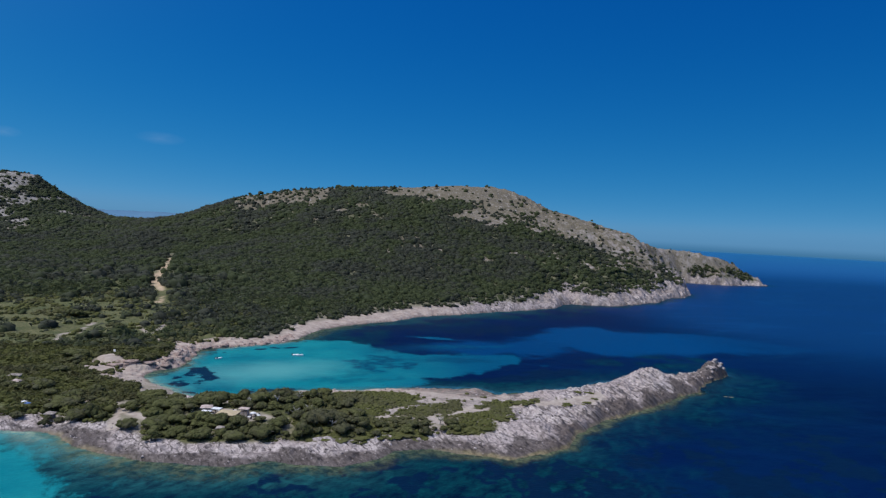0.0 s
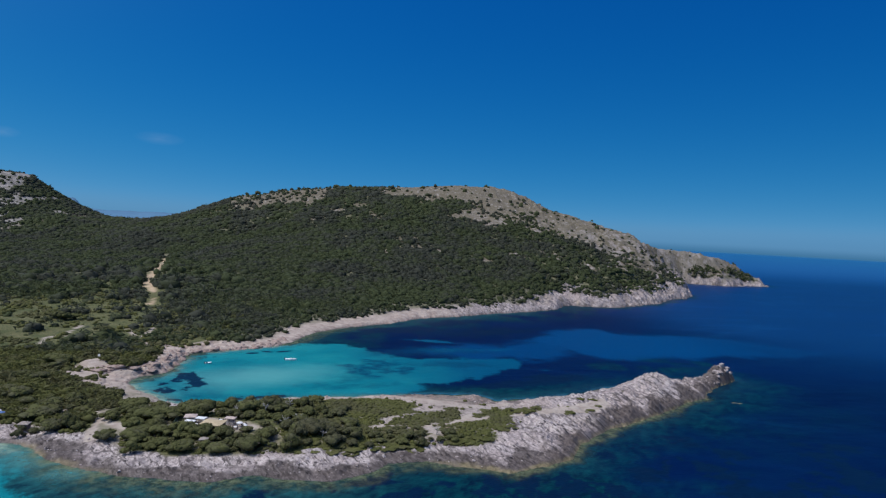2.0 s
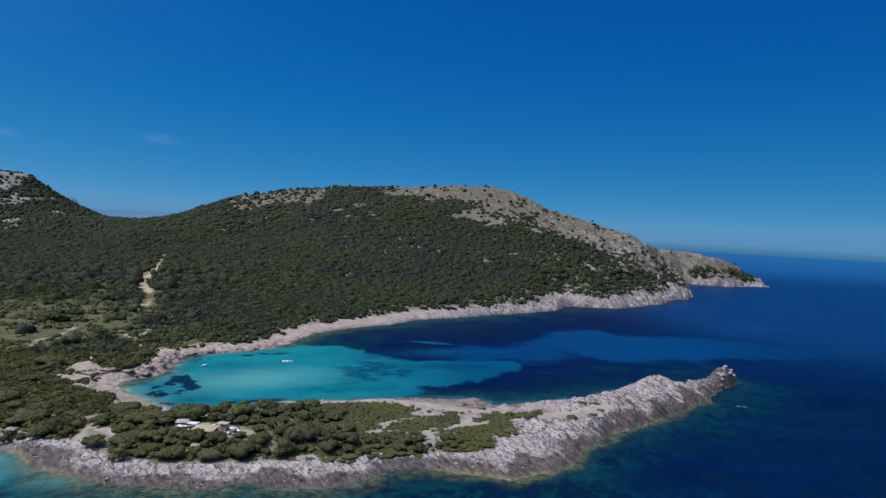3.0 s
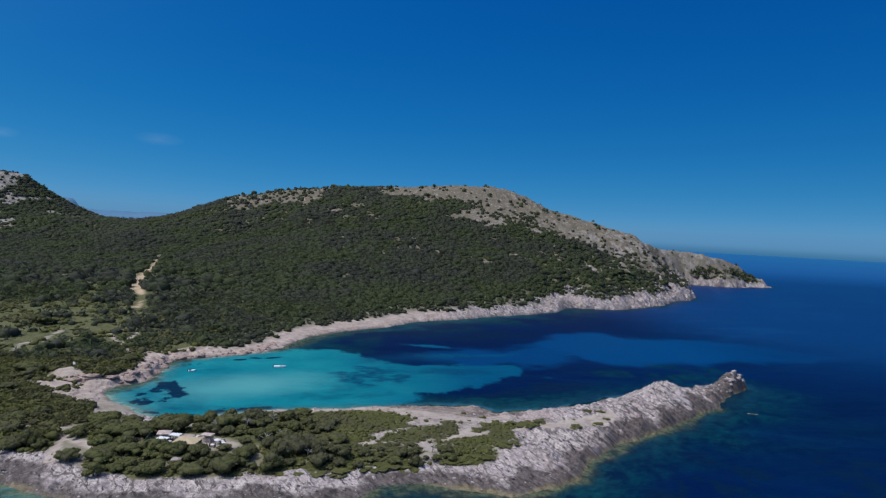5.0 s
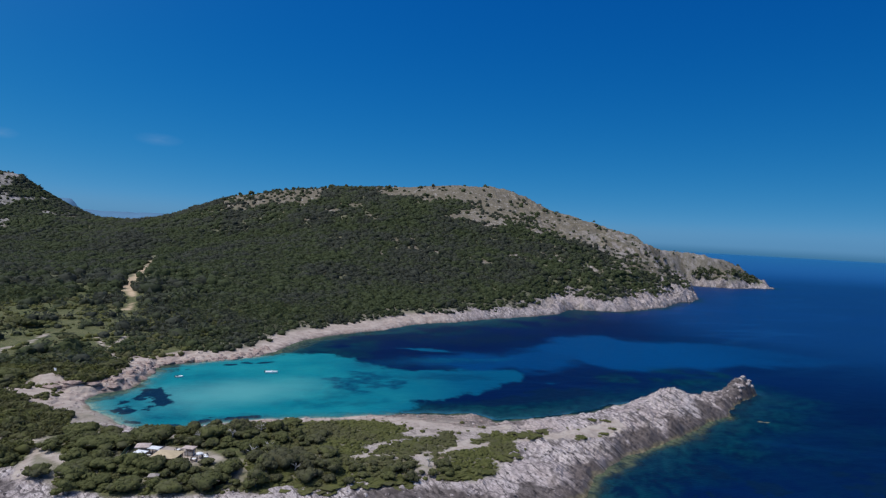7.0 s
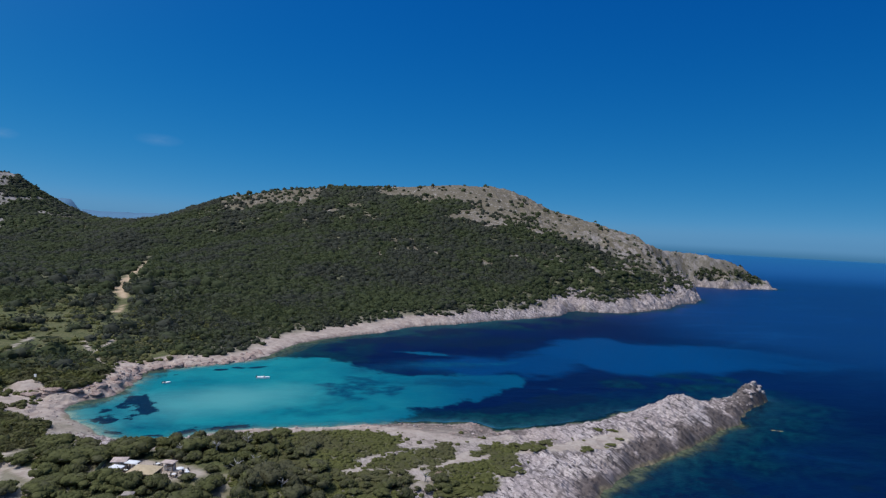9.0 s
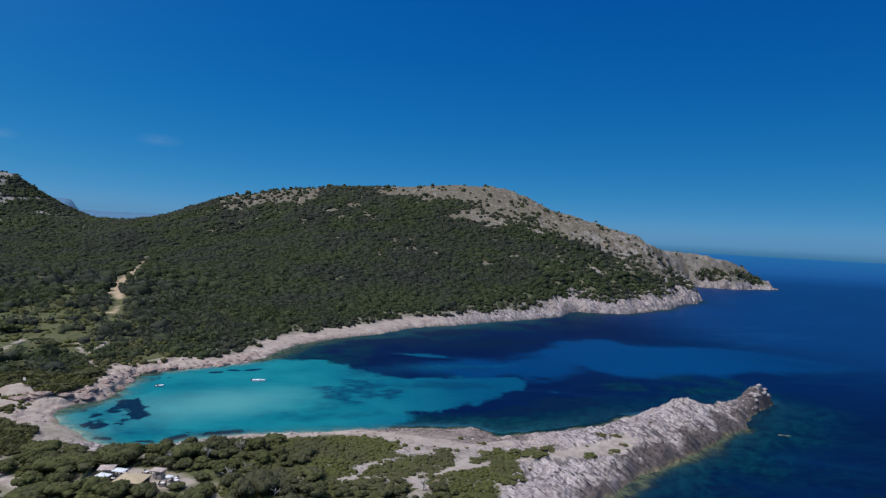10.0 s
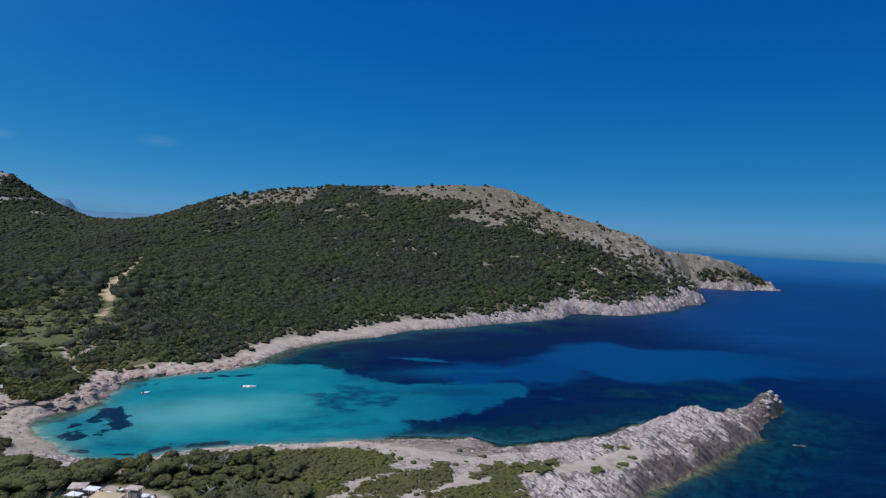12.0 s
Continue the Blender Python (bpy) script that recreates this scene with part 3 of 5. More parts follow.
def make_leaf(name, dark, light, grey, scale, vary=1.0, spread=0.012):
    """Foliage of two hues in wide drifts: a fresh olive green, and a greyer kind."""
    m = Mat(name)
    g = m.n.new("ShaderNodeNewGeometry")
    o = m.n.new("ShaderNodeObjectInfo")
    f = m.math("ADD", m.math("MULTIPLY", g.outputs["Random Per Island"], 0.30 * vary), m.math("MULTIPLY", o.outputs["Random"], 0.35))
    f = m.math("ADD", f, m.math("MULTIPLY", m.math("SUBTRACT", m.noise(scale, 4, 0.65), 0.45), 1.0 * vary), True)
    drift = m.math("ADD", m.noise(spread, 5, 0.62), m.math("MULTIPLY", m.math("SUBTRACT", g.outputs["Random Per Island"], 0.5), 0.16))
    wide = m.ramp(drift, (0.44, 0.0), (0.60, 1.0))
    c = m.mix(f, dark, light)
    c = m.mix(wide, c, m.mix(f, tuple(0.55 * k for k in grey), grey))
    m.bump(m.noise(scale * 3, 3, 0.7), 0.5 * vary, 0.3)
    m.set(c, 0.75, 0.12)
    # thin leaves pass some light on
    through_leaf, mixer = m.n.new("ShaderNodeBsdfTranslucent"), m.n.new("ShaderNodeMixShader")
    m.link(c, through_leaf.inputs[0])
    mixer.inputs[0].default_value = 0.4
    m.link(m.bsdf.outputs[0], mixer.inputs[1])
    m.link(through_leaf.outputs[0], mixer.inputs[2])
    m.link(mixer.outputs[0], m.n["Material Output"].inputs["Surface"])
    return m.m


def plain(name, a, b, scale, rough=0.8, spec=0.3, metal=0.0):
    m = Mat(name)
    c = m.mix(m.ramp(m.noise(scale, 5, 0.6), (0.35, 0.0), (0.65, 1.0)), a, b)
    m.bump(m.noise(scale * 4, 3), 0.25, 0.02)
    return m.set(c, rough, spec, metal)


GROUND, SEA = make_ground(), make_sea()
PINE = make_leaf("pine_needles", (0.100, 0.106, 0.043), (0.182, 0.186, 0.069), (0.160, 0.156, 0.088), 0.7, 0.8, 0.05)
WOODS = make_leaf("woodland_leaves", (0.056, 0.070, 0.031), (0.104, 0.122, 0.052), (0.094, 0.100, 0.074), 0.12, 0.8, 0.016)
SCRUB = make_leaf("scrub_leaves", (0.100, 0.107, 0.036), (0.205, 0.206, 0.070), (0.172, 0.166, 0.080), 0.5, 0.8, 0.06)
BARK = plain("bark", (0.10, 0.075, 0.055), (0.24, 0.20, 0.17), 3.0)
# air haze is painted into the base colour of the distant hills
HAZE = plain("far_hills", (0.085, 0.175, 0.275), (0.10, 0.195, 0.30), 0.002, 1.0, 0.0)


# ---- builders ----
def mesh_from(name, verts, faces, material, smooth_shade=True):
    me = bpy.data.meshes.new(name)
    v, f = np.asarray(verts, np.float32), np.asarray(faces, np.int32)
    me.vertices.add(len(v))
    me.vertices.foreach_set("co", v.ravel())
    k = f.shape[1]
    me.loops.add(f.size)
    me.loops.foreach_set("vertex_index", f.ravel())
    me.polygons.add(len(f))
    me.polygons.foreach_set("loop_start", np.arange(0, f.size, k, dtype=np.int32))
    me.polygons.foreach_set("use_smooth", np.full(len(f), smooth_shade))
    me.update(calc_edges=True)
    me.materials.append(material)
    return me


def grid_faces(nx, ny, keep=None):
    i = np.arange(nx - 1)[None, :] + nx * np.arange(ny - 1)[:, None]
    f = np.stack([i, i + 1, i + 1 + nx, i + nx], -1).reshape(-1, 4)
    return f if keep is None else f[keep[f].any(1)]


def set_attr(me, name, values):
    a = me.attributes.new(name, "FLOAT", "POINT")
    a.data.foreach_set("value", np.asarray(values, np.float32))


# ---- ground ----
TRACKS = [[(-115, 297), (-119.5, 300), (-129.6, 310), (-145.8, 333), (-161, 355)], [(-151, 320), (-142.6, 327), (-147, 346), (-149.5, 362)],
          [(-175, 302), (-182, 318), (-180, 330), (-186, 355)], [(-180, 330), (-164, 309), (-150, 312)]]
CLAY_TRACK = [(-184, 432), (-194, 462), (-212, 497), (-228, 530), (-242, 566), (-262, 625), (-278, 665), (-311, 759)]
SPIT_PATHS = [[(-20, 207.3), (-12, 208.8), (-10, 212), (-9, 217), (-3, 222.5), (2, 227), (8, 229.5), (14, 233), (22, 234.5), (33, 238)], [(-10, 208.8), (-1, 209.8), (5, 211.5), (11, 214.3), (15, 219), (19, 221), (24, 221), (30, 223.2), (38, 225.5), (45, 228), (52, 231)], [(-4, 245), (3, 239), (14, 233)],
              [(-90, 187), (-93, 194.5), (-95, 201), (-100, 207.3), (-97.2, 212.8), (-96, 220)], [(-97, 204), (-91.7, 200.3), (-84.8, 196.3)], [(-112, 209.5), (-106, 209), (-100, 208)], [(-72, 208), (-58, 206)], [(-27, 192), (-27.4, 204), (-25, 211), (-17, 211)]]


def bare(x, y):
    """Where sand or trodden earth shows."""
    s = np.zeros_like(x)
    for i, p in enumerate(SPIT_PATHS):
        s = np.maximum(s, near_line(x, y, p, 1.15 + 0.5 * (i in (3, 4, 5)), 0.8, 101 + i))
    for i, p in enumerate(TRACKS):
        s = np.maximum(s, near_line(x, y, p, 1.0, 0.5, 111 + i))
    s = np.maximum(s, 0.7 * blob(x, y, -107, 242, 8, 17, 25, 0.3, 0.5, 7, 121))
    s = np.maximum(s, inside_of(x, y, PLATFORM, 1.0, 2.5, 7, 122) * (0.22 + 0.38 * smooth(-0.3, 0.5, fbm(x, y, 5, 4, 127))))
    s = np.maximum(s, 0.42 * inside_of(x, y, [(-97.5, 204), (-94, 203.5), (-84, 196.8), (-83, 194.5), (-84, 187), (-92, 188), (-92, 195), (-95, 200)], 0.8, 1.2, 5, 129))
    s = np.maximum(s, blob(x, y, 147, 638.5, 5, 2.2, 10, 0.3, 0.3, 6, 128))
    s = np.maximum(s, inside_of(x, y, POINT_SAND, 0.7, 1.0, 6, 123))
    s = np.maximum(s, inside_of(x, y, [(11.5, 215.8), (14, 221), (17.5, 225.5), (19, 226), (18.5, 221.5), (21.5, 220.5), (17, 216.8)], 0.6, 0.7, 5, 126))
    s = np.maximum(s, blob(x, y, -61, 203, 11, 6, 0, 0.3, 0.3, 8, 124))
    s = np.maximum(s, 0.6 * blob(x, y, 5.5, 204, 3, 5, 0, 0.3, 0.3, 6, 125))
    return s


COVE_BED = [(-112, 249), (-106, 269), (-106, 302), (-98, 330), (-66, 357), (-45, 359), (-23, 347), (-9, 329), (8, 335), (33, 342), (56, 343), (51, 332),
            (40, 315), (27, 301), (16, 286), (4, 281), (-4, 265), (-14, 250), (-44, 240), (-60, 235), (-85, 222)]
BEACH_BED = [(-180, 200), (-111, 183), (-104, 172), (-94, 158), (-80, 146), (-70, 120), (-200, 100)]


def build_ground():
    xs = axis([(-2500, 60), (-900, 10), (-420, 4.5), (-170, 1.5), (-125, 0.9), (-20, 0.9), (30, 0.75), (158, 0.75), (175, 2.0), (400, 3), (700, 6)])
    ys = axis([(-310, 40), (120, 4), (165, 0.8), (330, 0.9), (345, 1.4), (500, 2.4), (640, 2.8), (830, 3.2), (900, 4.2), (1300, 8), (2020, 60)])
    gx, gy = (a.ravel() for a in np.meshgrid(xs, ys))
    h, d, rock, point, beach = terrain(gx, gy)
    faces = grid_faces(len(xs), len(ys), h > -6.5)
    used = np.unique(faces)
    remap = np.zeros(len(gx), np.int64)
    remap[used] = np.arange(len(used))
    me = mesh_from("ground", np.stack([gx, gy, h], 1)[used], remap[faces], GROUND)
    craggy = (rock[used] > 0.5)[remap[faces]].all(1)
    me.polygons.foreach_set("use_smooth", ~craggy)
    shrubby = np.maximum(in_mats(gx, gy), 1.5 * inside_of(gx, gy, COVE_MAT, 1.2, 2.5, 6, 181))
    sand = bare(gx, gy) * (d > 2)
    spit = smooth(268, 255, gy) * smooth(-112, -100, gx) * (d > 3)
    sand = np.maximum(sand, (0.4 - 0.1 * smooth(-28, -5, gx)) * spit * (1 - point) * (1 - np.clip(rock, 0, 1)) * smooth(44, 22, gx + 0.5 * (gy - 225)) * smooth(0.0 - 0.9 * smooth(-28, -5, gx), 0.5 - 0.7 * smooth(-28, -5, gx), fbm(gx, gy, 7, 4, 33)))
    sand = np.maximum(sand, np.clip(beach, 0, 1) * (d > -30) * (0.72 - 0.5 * smooth(-0.2, 0.4, fbm(gx, gy, 6, 4, 34))))
    sand = np.maximum(sand, (1 - smooth(19, 25, d + 4 * fbm(gx, gy, 12, 3, 31))) * smooth(3, 6, d + 3 * fbm(gx, gy, 7, 3, 32)) * smooth(-115, -100, gx) * smooth(318, 335, gy) * (1 - smooth(470, 520, gy)) * 0.32)
    # south face and neck of the point: stain and shade painted as one dark band
    south = smooth(48, 70, gx) * smooth(-1, 4, 240 + 0.9 * (gx - 60) - gy) * point * (gy < 420)
    foot = smooth(8.2, 4.6, d + 4.2 * fbm(gx, gy, 7, 5, 152, 0.7)) * south
    wet = smooth(7.2, 4.6, d + 2.8 * fbm(gx, gy, 11, 4, 153, 0.65)) * (gy < 215) * smooth(-118, -100, gx) * smooth(70, 55, gx)
    tide = h / (0.40 + 1.2 * point * (d < 14)) + 0.9 * fbm(gx * 1.3, gy, 10, 5, 151, 0.7)
    set_attr(me, "stain_shade", (np.maximum(np.maximum((1 - smooth(0.5, 1.0, tide)) * 0.75, 0.94 * foot), np.maximum(np.maximum(0.92 * wet, (0.35 + 0.5 * smooth(-0.35, 0.1, fbm(gx, 1.6 * gy, 6, 5, 160, 0.7))) * inside_of(gx, gy, SHELF, 1.4, 3.0, 9, 161)), 0.8 * blob(gx, gy, 136, 305, 21, 8, 42, 0.4, 0.6, 6, 154))))[used])
    ragged = d + 1.6 * fbm(gx, gy, 9, 4, 155, 0.65)
    shore = (gy < 330) * smooth(-114, -100, gx) * (1 - smooth(98, 84, gx) * smooth(-4, 4, gy - 240 - 0.9 * (gx - 60)) * smooth(-110, -60, gx))
    set_attr(me, "fringe", (smooth(-6.5, -1.5, ragged) * smooth(2.8, 0.8, ragged + 1.5 * fbm(gx, gy, 14, 3, 158)) * (0.45 + 0.55 * smooth(-0.4, 0.3, fbm(gx, gy, 5, 4, 159))) * smooth(0.95, 0.35, h + 0.25 * fbm(gx, gy, 4, 3, 156)) * shore)[used])
    meadow = np.maximum(smooth(-85, -130, gx + 0.2 * (gy - 400)) * smooth(620, 480, gy), smooth(345, 330, gy))
    set_attr(me, "meadow", meadow[used])
    set_attr(me, "crag", np.maximum(smooth(-600, -650, gx), 0.35 * smooth(150, 230, gx) * smooth(110, 60, h) * smooth(700, 760, gy) * smooth(-0.2, 0.3, fbm(gx, gy, 30, 4, 157)))[used])
    set_attr(me, "cape", (smooth(440, 560, gy) * smooth(-40, 60, gx))[used])
    floor_ = inside_of(gx, gy, PLATFORM, 1.5, 2.5, 7, 122)
    rock = np.maximum(rock, np.maximum(floor_ * np.maximum(1 - 0.75 * shrubby, 0), 0.9 * spit * smooth(-28, -8, gx) * (gy > 205) * np.maximum(1 - 0.75 * shrubby, 0)))
    set_attr(me, "warm", (0.9 * smooth(60, 0, gx) * smooth(225, 245, gy) * smooth(560, 480, gy))[used])
    set_attr(me, "seabed", np.maximum(inside_of(gx, gy, COVE_BED, 4, 4, 9, 211), inside_of(gx, gy, BEACH_BED, 3, 7, 13, 216))[used])
    set_attr(me, "rock", np.clip(rock, 0, 1)[used])
    set_attr(me, "sand", np.clip(sand * np.maximum(1 - 0.6 * shrubby, 0.05), 0, 1)[used])
    high = smooth(0.0, 0.35, bare_hill(gx, gy, h))
    set_attr(me, "scree", high[used])
    set_attr(me, "clay", ((near_line(gx, gy, CLAY_TRACK, 1.9, 1.6, 131) + blob(gx, gy, -229, 528, 3, 36, 22, 0.3, 1.0, 12, 132) + blob(gx, gy, -240, 560, 4.5, 12, 20, 0.3, 1.0, 10, 133)) * smooth(-0.6, -0.1, fbm(gx, 0.5 * gy, 13, 4, 134))).clip(0, 1)[used])
    ob = new("ground", me)
    return tagged(ob, "rocky limestone coast and hills with sandy tracks", "ground", kind="structure")


def bare_hill(x, y, h):
    """Above 0.3: the stony upper hill where few trees grow."""
    line = np.interp(x, [-1000, -880, -820, -760, -640, -420, -350, -300, -200, -150, -100, -70, -10, 75, 134, 178, 212, 246, 300, 340, 700],
                     [50, 55, 82, 120, 160, 150, 106, 97, 99, 142, 136, 121, 106, 90, 75, 58, 49, 44, 37, 24, 6])
    west = 1.0 * fbm(x * 1.4, y * 0.6, 30, 4, 143, 0.6) + 0.95 * smooth(-0.628, -0.652, x / np.maximum(y, 1)) * smooth(25, 45, h) - 0.20 + 0.3 * smooth(60, 130, h)
    main = (h - line) / 22 + 0.65 * fbm(x, y, 60, 5, 141, 0.6) + 0.15
    for ox, oy, orx, ory in ((-18, 736, 7, 13), (4, 723, 8, 11), (-51, 712, 6, 10), (-83, 886, 9, 14), (-38, 770, 5, 12), (-20, 783, 4, 9), (144, 755, 10, 14), (60, 700, 7, 9), (-137, 933, 17, 14), (-164, 908, 14, 12), (-112, 946, 12, 12), (-606, 957, 22, 10), (-506, 988, 16, 8), (-560, 975, 14, 7), (100, 735, 8, 12), (185, 740, 9, 12), (215, 760, 10, 12)):
        main = np.maximum(main, 0.65 * blob(x, y, ox, oy, 0.8 * orx, 0.9 * ory, 10, 0.4, 1.1, 6, 145))
    return np.where(x < -600, west, main)


def build_sea():
    xs = axis([(-4800, 300), (-500, 20), (-200, 2.6), (-125, 1.3), (110, 1.4), (165, 2.2), (300, 5), (420, 9), (900, 40), (4800, 300)])
    ys = axis([(-3000, 300), (60, 10), (130, 1.8), (225, 1.2), (350, 1.3), (430, 2.6), (700, 8), (1300, 40), (4840, 250)])
    gx, gy = (a.ravel() for a in np.meshgrid(xs, ys))
    d = terrain(gx, gy)[1]
    off = -d
    wob = 6 * fbm(gx, gy, 18, 3, 201)
    z = 42 * smooth(1900, 5200, gy) * 1.6
    z = np.minimum(z, 42)
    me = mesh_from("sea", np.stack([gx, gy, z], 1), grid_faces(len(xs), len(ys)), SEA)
    B = lambda *a, **k: blob(gx, gy, *a, **k)
    inner = (gy > 225) & (gx < 140)
    sand = inside_of(gx, gy, COVE_BED, 5.0, 4.0, 9, 211)
    sand = np.maximum(sand, 0.85 * inside_of(gx, gy, [(-12, 388), (6, 393), (20, 383), (8, 381)], 3, 2, 9, 214))
    sand = np.maximum(sand, 0.6 * inside_of(gx, gy, [(-5, 354), (12, 366), (60, 379), (40, 364), (10, 355)], 4, 3, 11, 215))
    sand = np.maximum(sand, 0.45 * B(61, 321, 4, 2.2, 30, 0.3, 0.3, 6, 217))
    sand = np.maximum(sand, 0.95 * inside_of(gx, gy, BEACH_BED, 9, 8, 14, 216))
    blue = inside_of(gx, gy, [(57, 409), (93, 459), (131, 467), (220, 460), (260, 420), (190, 385), (158, 376), (116, 357), (88, 370), (67, 392)], 8, 9, 20, 221) * (1 - 0.7 * smooth(150, 260, gx))
    blue = np.maximum(blue, 0.85 * inside_of(gx, gy, [(-16, 346), (4, 370), (40, 385), (75, 405), (110, 395), (80, 368), (66, 345), (30, 338)], 9, 8, 14, 225))
    teal = (1 - smooth(12, 30, off + wob)) * (gy < 420) + 0.42 * B(122, 250, 52, 26, 44, 0.7, 0.5, 16, 222) * (gy < 330) + B(-20, 156, 110, 20, 6, 0.5, 0.4, 14, 223)
    teal = np.maximum(teal, (1 - smooth(5, 14, off + wob)))
    teal = teal * (1 - 0.45 * smooth(30, 75, gx) * (gy < 420))
    teal = np.maximum(teal, 0.9 * (1 - smooth(22, 58, off + wob)) * smooth(-0.4, 0.1, fbm(gx, gy, 16, 4, 224)) * (gy > 330) * (gy < 640) * (gx < 160))
    grass = inside_of(gx, gy, [(-101, 273), (-100, 278), (-96, 277), (-90, 269), (-84, 262), (-84, 255), (-88, 255), (-93, 262), (-97, 267)], 2.2, 2.2, 6, 231)
    grass = np.maximum(grass, 0.85 * smooth(0.05, 0.35, fbm(gx, gy, 6, 5, 232, 0.62)) * inside_of(gx, gy, [(-104, 266), (-97, 268), (-90, 258), (-88, 250), (-96, 244), (-100, 250)], 2, 2, 8, 233))
    for i, (cx, cy, rx, ry, a) in enumerate([(-87, 236, 4.5, 2, -10), (-75, 236, 4, 1.3, 10), (-68, 240, 4, 4.5, -20), (-55, 246.5, 6, 1.8, 25), (-84, 325, 3.5, 1.6, 40), (-71, 333, 5, 1.6, 40),
                                            (-93, 247, 2.2, 3.5, 30), (-97, 248, 2.2, 1.0, 0), (-78, 330, 2, 1.5, 0), (-99, 311, 1.4, 1, 0), (-72, 143, 9, 3, 15), (-40, 146, 12, 4, 20), 
                                            (-16, 424, 26, 10, 30), (-40, 400, 12, 6, 50), (45, 435, 30, 14, 30), (20, 470, 22, 10, 40), (38, 286, 24, 4, 30), (62, 304, 22, 6, 35)]):
        grass = np.maximum(grass, blob(gx, gy, cx, cy, rx, ry, a, 0.3, 0.6, 8, 241 + i))
    weedy = 0.5 * B(-95, 260, 13, 26, -15, 0.8, 0.8, 9, 296) + 0.5 * B(-76, 243, 24, 6, 8, 0.7, 0.8, 7, 297) + 1.7 * B(-21, 308, 12, 10, 40, 0.75, 0.9, 7, 291) + 0.5 * B(-31, 283, 10, 7, 25, 0.75, 0.7, 6, 292) + 0.5 * B(-28, 270, 14, 6, 15, 0.7, 0.9, 5, 293)
    weedy = weedy + 0.8 * B(-2, 350, 26, 9, 20, 0.8, 0.7, 12, 294) + 0.7 * B(12, 322, 16, 6, 10, 0.8, 0.7, 9, 295)
    meadows = smooth(-0.05, 0.22, fbm(gx, gy, 11, 6, 251, 0.68) + 0.55 * B(12, 164, 44, 11, 8, 0.5, 0.5, 9, 252) + 0.35 * B(80, 170, 60, 22, 25, 0.5, 0.5, 12, 253) - 0.45)
    grass = np.maximum(grass, 0.9 * meadows * (gy < 225) * smooth(-60, -25, gx))
    grass = grass * smooth(1.5, 4, off)
    pale = B(-68, 279, 27, 16, 35, 0.8, 0.2, 20, 261) * 0.75 * inner + 0.7 * (1 - smooth(2, 14, off)) * (B(-135, 175, 50, 20, 0, 0.3) + 0.6 * B(-100, 252, 20, 22, 0, 0.3))
    reef = 1 - np.clip(sand, 0, 1)
    depth = (0.05 + 0.10 * (1 - reef)) * np.maximum(off, 0) + 0.30 * np.maximum(off - 2.5 - 6.5 * smooth(25, -50, gx) - 2.5 * fbm(gx, gy, 16, 3, 82), 0) + 0.12 * fbm(gx, gy, 5, 3, 83) * smooth(1, 4, off)
    # among these masks: distance weights for the sheen and haze painted into the water
    for name, v in (("sandbed", sand), ("weedy", weedy), ("shoal", (1 - smooth(6, 26, off + wob)) * (gy < 232) * smooth(15, -35, gx) + 0.55 * (1 - smooth(4, 15, off + 0.5 * wob)) * (gy >= 232) * (gy < 300) * smooth(-45, -25, gx) * smooth(95, 75, gx) + 0.45 * (1 - smooth(3, 16, off + 0.6 * wob)) * (gy < 330) * smooth(20, 50, gx) * (gy < 250 + gx - 60) + 0.6 * (1 - smooth(4, 24, off + wob)) * (gy > 330) * smooth(600, 540, gy) * (gx < 110)), ("haze_tint", smooth(900, 4600, gy)), ("blue", blue), ("teal", teal), ("grass", grass), ("pale", pale), ("clear", 0.95 * np.exp(-np.maximum(depth, 0) / 0.55) * (1 - smooth(400, 470, gy)) * (1 - 0.8 * smooth(95, 125, gx) * (gy > 285))), ("offing", np.maximum(smooth(500, 2600, gy), 0.38 * smooth(300, 560, gy + 0.5 * (gx - 200)) * smooth(110, 270, gx))), ("offshore", smooth(-55, 40, gx + 0.25 * (gy - 300) + 9 * fbm(gx, gy, 30, 3, 271)) * (gy > 225))):
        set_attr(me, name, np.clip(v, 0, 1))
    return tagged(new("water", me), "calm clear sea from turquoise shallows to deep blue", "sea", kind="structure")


build_ground()
build_sea()


# ---- vegetation ----
def ico(sub):
    bm = bmesh.new()
    bmesh.ops.create_icosphere(bm, subdivisions=sub, radius=1.0)
    v = np.array([p.co[:] for p in bm.verts])
    f = np.array([[q.index for q in p.verts] for p in bm.faces])
    bm.free()
    return v, f


ICO1, ICO2 = ico(1), ico(2)
DOME = (ICO1[0], ICO1[1][ICO1[0][ICO1[1]][:, :, 2].mean(1) > -0.5])
rng = np.random.default_rng(5)


